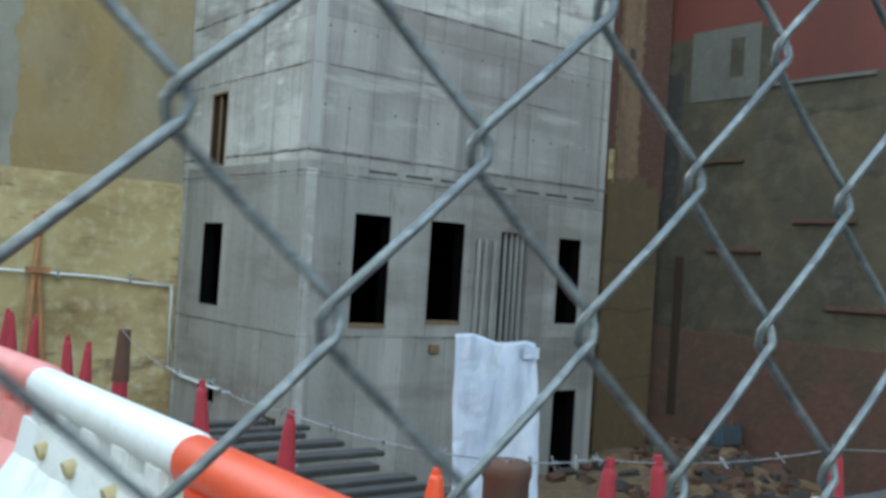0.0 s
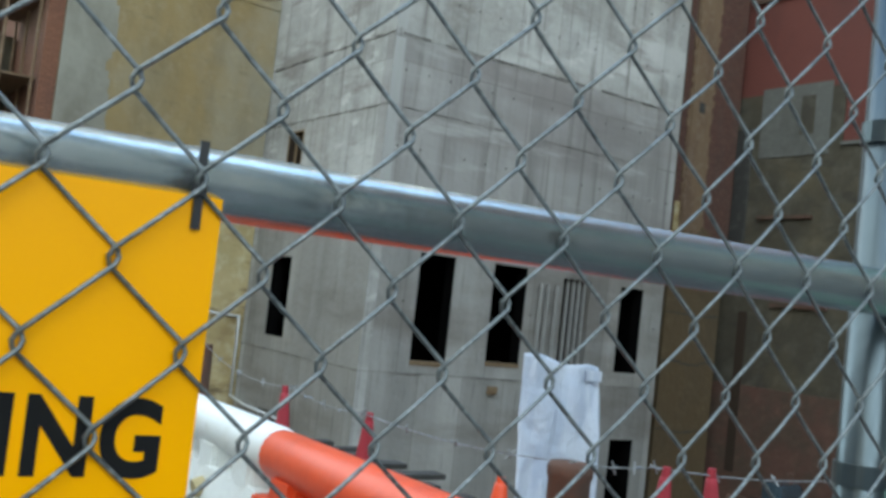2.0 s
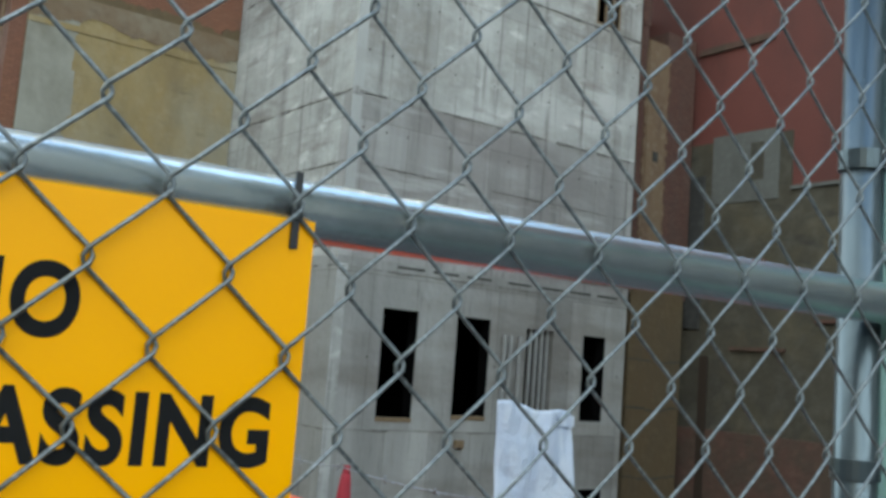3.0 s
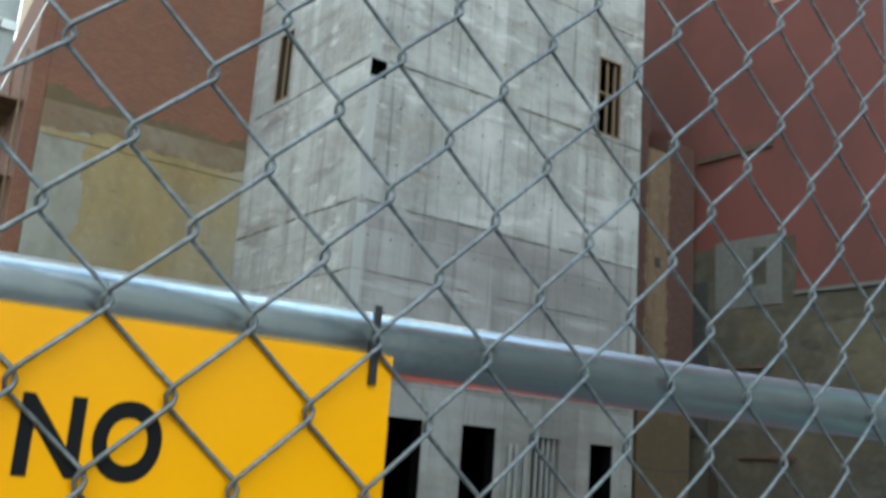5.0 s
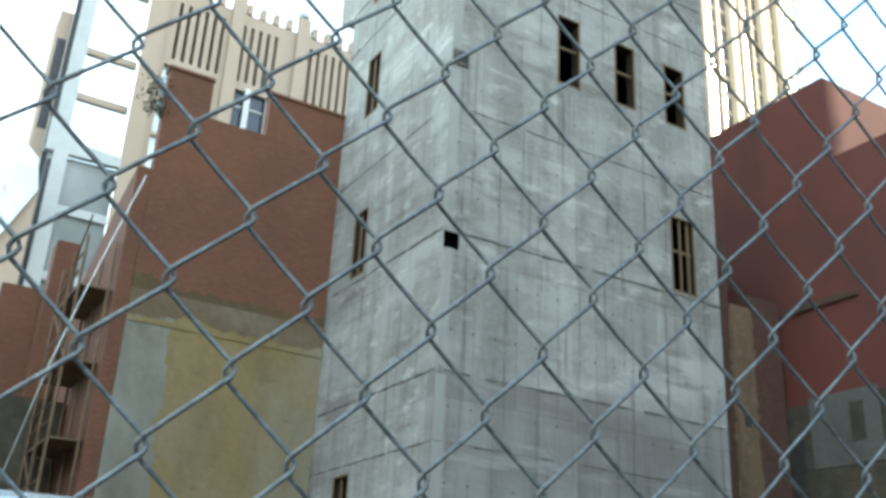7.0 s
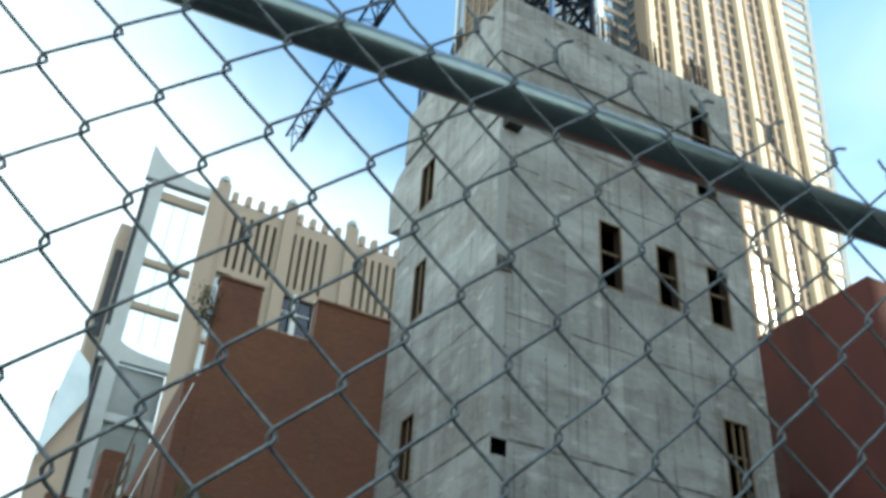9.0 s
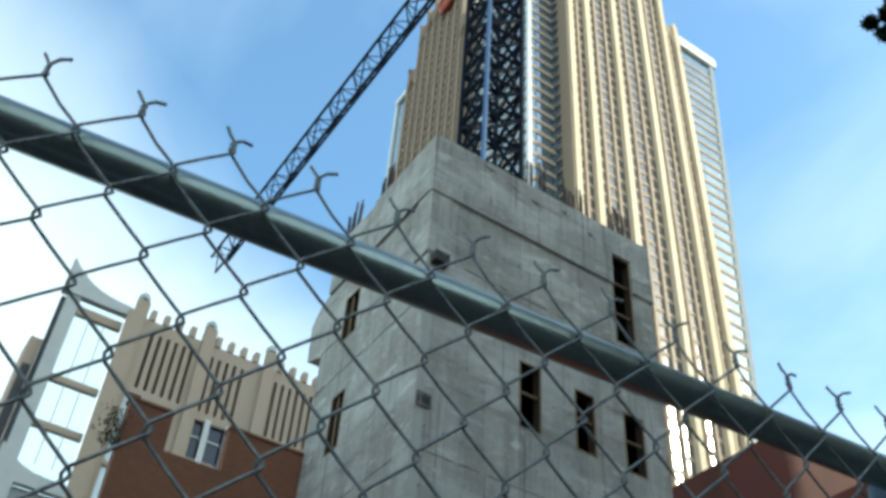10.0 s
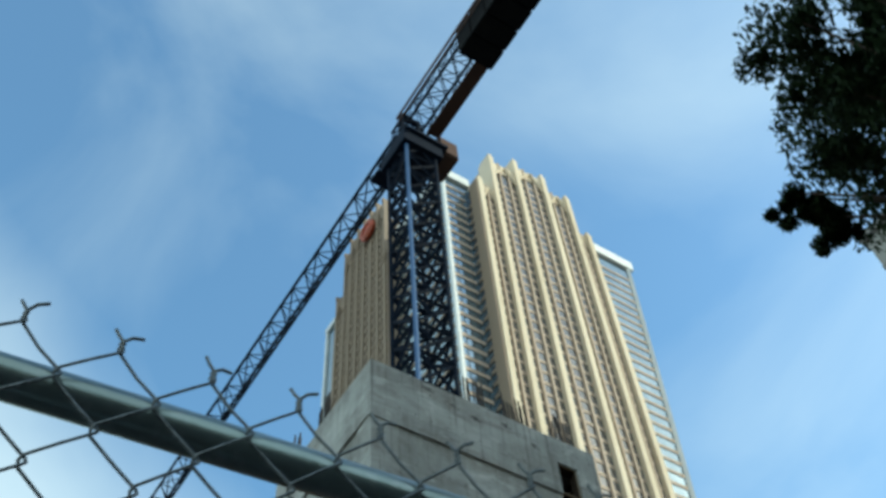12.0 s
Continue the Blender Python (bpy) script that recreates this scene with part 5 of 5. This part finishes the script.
def build_strand():
    s = thing("barbed_strand", "sagging galvanised barbed wire strand strung between the cones", "wire")
    stops = [Vector(p) for p in ((2.83, 8.04, 1.03), (2.33, 5.25, 1.0), (2.24, 4.27, 1.0), (2.5, 3.05, 1.0), (2.87, 2.95, 1.0), (4.13, 2.73, 1.0), (7.2, 2.75, 1.02))]
    pts = []
    for a, b in zip(stops, stops[1:]):
        for k in range(8):
            f = k / 8
            pts.append(a.lerp(b, f) - Vector((0, 0, 0.22 * (a - b).length / 2 * f * (1 - f))))
    bm = bmesh.new()
    tube(bm, pts, 0.0032, 5)
    part("strand", bm, M_strand, s)
    barb = bmesh.new()
    rod(barb, (-0.024, 0, -0.014), (0.024, 0, 0.014), 0.004, n=5)
    rod(barb, (0, -0.02, 0.017), (0, 0.02, -0.017), 0.004, n=5)
    barb = mesh_of("barb", barb, M_strand)
    for i in range(2, len(pts), 2):
        ob = part("barb", barb, M_strand, s)
        ob.location, ob.rotation_euler = pts[i], (i * 0.7, i * 1.3, i * 0.4)
    return s


build_strand()


def build_cloth():
    nx, nz = 36, 44
    bm = bmesh.new()
    grid = []
    for i in range(nx + 1):
        col = []
        for k in range(nz + 1):
            u, v = i / nx, k / nz
            x = 3.14 + 0.55 * u + 0.03 * v * math.sin(3 * u) + 0.05 * v * (u - 0.4)
            z = 1.36 - 0.055 * u - 0.98 * v + 0.014 * math.sin(9 * u) * (1 - v)
            y = 4.2 - 0.018 * math.sin(6.5 * u + 1.2 * v) * (0.3 + v) - 0.008 * math.sin(19 * u + 2.5 * v) - 0.05 * v - 0.02 * noise.noise((u * 5, v * 2.2, 1.7)) - 0.016 * abs(noise.noise((u * 9 + v * 3, v * 4 - u * 2, 4.1)))
            col.append(bm.verts.new((x, y, z)))
        grid.append(col)
    for i in range(nx):
        for k in range(nz):
            bm.faces.new((grid[i][k], grid[i + 1][k], grid[i + 1][k + 1], grid[i][k + 1]))
    t = thing("draped_cloth", "creased pale blue-white cloth hung over a timber trestle", "cloth")
    ob = part("sheet", bm, M_sheet, t, smooth=True)
    mod = ob.modifiers.new("thick", "SOLIDIFY")
    mod.thickness = 0.004
    part("folded_corner", boxes((3.57, 3.69, 4.166, 4.172, 1.235, 1.295), bevel=0.002), M_sheet, t, "folded pale corner")
    return t


build_cloth()


def build_trestle():
    t = thing("timber_trestle", "raw timber trestle hidden under a draped cloth", "trestle")
    part("crossbar", boxes((3.2, 3.7, 4.215, 4.255, 1.22, 1.29), bevel=0.006), M_wood, t)
    for x in (3.32, 3.62):
        part("leg", boxes((x, x + 0.045, 4.256, 4.3, 0.0, 1.28), bevel=0.006), M_wood, t)
        part("foot", boxes((x, x + 0.045, 4.08, 4.48, 0.0, 0.045), bevel=0.006), M_wood, t)
    return t


build_trestle()


def build_pipe():
    p = thing("wall_pipe", "thin white pipe bent across the pale plaster wall", "pipe")
    bm = bmesh.new()
    tube(bm, [(4.2, 25.0, 1.0), (6.1, 25.0, 0.93), (8.2, 25.0, 0.86), (9.4, 25.0, 0.74), (10.1, 25.0, 0.7)], 0.036, 8)
    part("run", bm, M_whitesteel, p, smooth=True)
    bm = bmesh.new()
    tube(bm, [(10.1, 25.0, 0.74), (10.13, 25.0, 0.5), (10.14, 25.0, -1.45)], 0.036, 8)
    part("drop", bm, M_whitesteel, p, smooth=True)
    bm = bmesh.new()
    tube(bm, [(10.12, 25.0, -1.42), (10.2, 24.2, -1.55), (10.22, 22.0, -1.6)], 0.036, 8)
    part("return", bm, M_whitesteel, p, smooth=True)
    for x in (5.0, 7.2, 9.0):
        part("clip", boxes((x - 0.03, x + 0.03, 24.95, 25.1, 0.75, 1.0)), M_galv, p)
    return p


build_pipe()


def build_props():
    p = thing("leaning_props", "two rusty props leaning against the pale wall", "prop")
    for a, b in (((6.25, 24.3, -3.4), (6.75, 25.05, 2.4)), ((7.05, 24.4, -3.4), (6.62, 25.05, 2.3))):
        bm = bmesh.new()
        rod(bm, a, b, 0.09, 0.06, n=8)
        part("prop", bm, M_prop, p)
    part("brace", boxes((6.4, 6.95, 24.75, 24.82, 0.9, 1.05)), M_prop, p)
    return p


build_props()


def build_timber_stack():
    s = thing("timber_stack", "stepped pile of dark wet timbers beside the concrete core", "timber")
    rng = random.Random(5)
    for layer in range(12):
        z = -3.52 + layer * 0.2
        reach = 9.9 - layer * 0.28
        for k in range(3):
            y = 13.4 + k * 0.42 + rng.uniform(-0.05, 0.05)
            x0 = 4.9 + rng.uniform(-0.3, 0.3)
            ob = part("timber", boxes((x0, reach + rng.uniform(-0.35, 0.35), y, y + 0.3, z, z + 0.16), bevel=0.012), M_darkwood_shade if (layer + k) % 5 else M_concrete_dark, s)
    return s


build_timber_stack()


def build_edge_planks():
    p = thing("plank_row", "dark wet planks laid side by side over the pit edge", "planks")
    rng = random.Random(13)
    part("bearer", boxes((3.72, 3.86, 5.6, 9.0, -0.02, 0.06), bevel=0.01), M_darkwood_shade, p)
    y = 5.7
    while y < 8.8:
        w, x0 = rng.uniform(0.12, 0.2), 3.55 + rng.uniform(-0.1, 0.1)
        part("plank", boxes((x0, x0 + rng.uniform(0.9, 1.25), y, y + w, 0.062 + rng.uniform(0, 0.01), 0.115), bevel=0.008), M_darkwood_shade, p)
        y += w + rng.uniform(0.1, 0.3)
    return p


build_edge_planks()


def build_rubble():
    """Broken masonry and boards on the heap beside the red wall."""
    rng = random.Random(8)
    verts, faces, kinds = [], [], []
    for i in range(180):
        x, y = rng.uniform(17.5, 22.8), rng.uniform(11.0, 18.3)
        if rng.random() < 0.5:
            x, y = rng.gauss(21.3, 0.9), rng.gauss(15.6, 1.6)
        x, y = min(22.7, max(15.5, x)), min(18.2, max(9.0, y))
        z = ground_height(x, y)
        q = Euler((rng.uniform(-0.5, 0.5), rng.uniform(-0.5, 0.5), rng.uniform(0, 6.3))).to_matrix()
        sx, sy, sz = rng.uniform(0.08, 0.35), rng.uniform(0.06, 0.2), rng.uniform(0.04, 0.14)
        n = len(verts)
        for dx in (-1, 1):
            for dy in (-1, 1):
                for dz in (-1, 1):
                    verts.append(Vector((x, y, z + 0.04)) + q @ Vector((dx * sx * rng.uniform(0.7, 1), dy * sy * rng.uniform(0.7, 1), dz * sz)))
        faces += [tuple(n + v for v in f) for f in ((0, 1, 3, 2), (4, 6, 7, 5), (0, 4, 5, 1), (2, 3, 7, 6), (0, 2, 6, 4), (1, 5, 7, 3))]
        kinds += [rng.choice((0, 2, 2, 2, 3, 3))] * 6
    me = bpy.data.meshes.new("rubble")
    me.from_pydata(verts, [], faces)
    for m in (M_dirt, M_grey, M_rust, M_darkwood_shade):
        me.materials.append(m)
    me.polygons.foreach_set("material_index", kinds)
    return tagged(new("rubble", me), "broken masonry, boards and scrap on brown dirt", "rubble", kind="stuff")


build_rubble()


def debris_bag(at, s, turn):
    bm = bmesh.new()
    bmesh.ops.create_icosphere(bm, subdivisions=3, radius=1.0)
    for v in bm.verts:
        v.co *= 1 + 0.25 * noise.noise(v.co * 1.7 + Vector(at))
        v.co = Vector((v.co.x * 0.42 * s, v.co.y * 0.3 * s, max(v.co.z, -0.55) * 0.2 * s + 0.11 * s))
    ob = part("debris_bag", bm, M_white, smooth=True)
    ob.location, ob.rotation_euler = at, (0, 0, turn)
    return tagged(ob, "crumpled white debris bag lying on the dirt", "bag", group="debris bags")


for x, y, s, r in ((19.6, 13.1, 1.0, 0.3), (20.4, 12.4, 1.3, 1.2), (21.5, 12.9, 0.9, 2.0), (21.2, 11.6, 1.2, 0.1), (20.1, 11.5, 0.8, 2.6), (22.1, 11.9, 1.0, 0.8)):
    debris_bag((x, y, ground_height(x, y) - 0.02), s, r)


def build_site_pump():
    p = thing("site_pump", "blue-grey site pump standing in the dirt by the red wall", "pump", (22.0, 16.2, ground_height(22.0, 16.2) - 0.03))
    part("housing", boxes((-0.5, 0.5, -0.3, 0.3, 0.18, 0.75), bevel=0.07), M_glass, p)
    for x in (-0.42, 0.36):
        part("skid", boxes((x, x + 0.08, -0.35, 0.35, 0.0, 0.18)), M_rust, p)
    part("outlet", rod(bmesh.new(), (0.3, 0, 0.7), (0.3, 0, 1.0), 0.09, n=12), M_rust, p)
    return p


build_site_pump()


def build_cable():
    c = thing("slack_cable", "thin pale cable running down past the brick building", "cable")
    bm = bmesh.new()
    tube(bm, [(4.55, 24.9, 13.2), (4.0, 24.9, 11.2), (3.5, 24.9, 9.3), (3.1, 24.9, 7.6), (2.6, 24.9, 5.0), (2.0, 24.9, 2.0), (1.6, 24.9, -0.6)], 0.016, 6)
    part("cable", bm, M_galv, c)
    return c


build_cable()


def build_shrub():
    t = thing("wall_shrub", "small wild shrub growing from the brick parapet", "plant", (4.62, 25.3, 15.2))
    rng = random.Random(21)
    bm = bmesh.new()
    for k in range(7):
        rod(bm, (0.1, 0, 0), (rng.uniform(-0.5, 0.2), rng.uniform(-0.3, 0.2), rng.uniform(0.4, 1.2)), 0.02, 0.008, n=5)
    part("stem", bm, M_bark, t)
    verts, faces = [], []
    for _ in range(420):
        p = Vector((rng.gauss(-0.15, 0.2), rng.gauss(-0.05, 0.15), rng.uniform(0.1, 1.25)))
        u = Vector((rng.gauss(0, 1), rng.gauss(0, 1), rng.gauss(0, 1))).normalized() * 0.06
        v = u.orthogonal().normalized() * 0.03
        i = len(verts)
        verts += [p - u, p + v, p + u, p - v]
        faces.append((i, i + 1, i + 2, i + 3))
    me = bpy.data.meshes.new("foliage")
    me.from_pydata(verts, [], faces)
    me.materials.append(M_leaf)
    tagged(part("foliage", me, M_leaf, t), kind="stuff")
    return t


build_shrub()
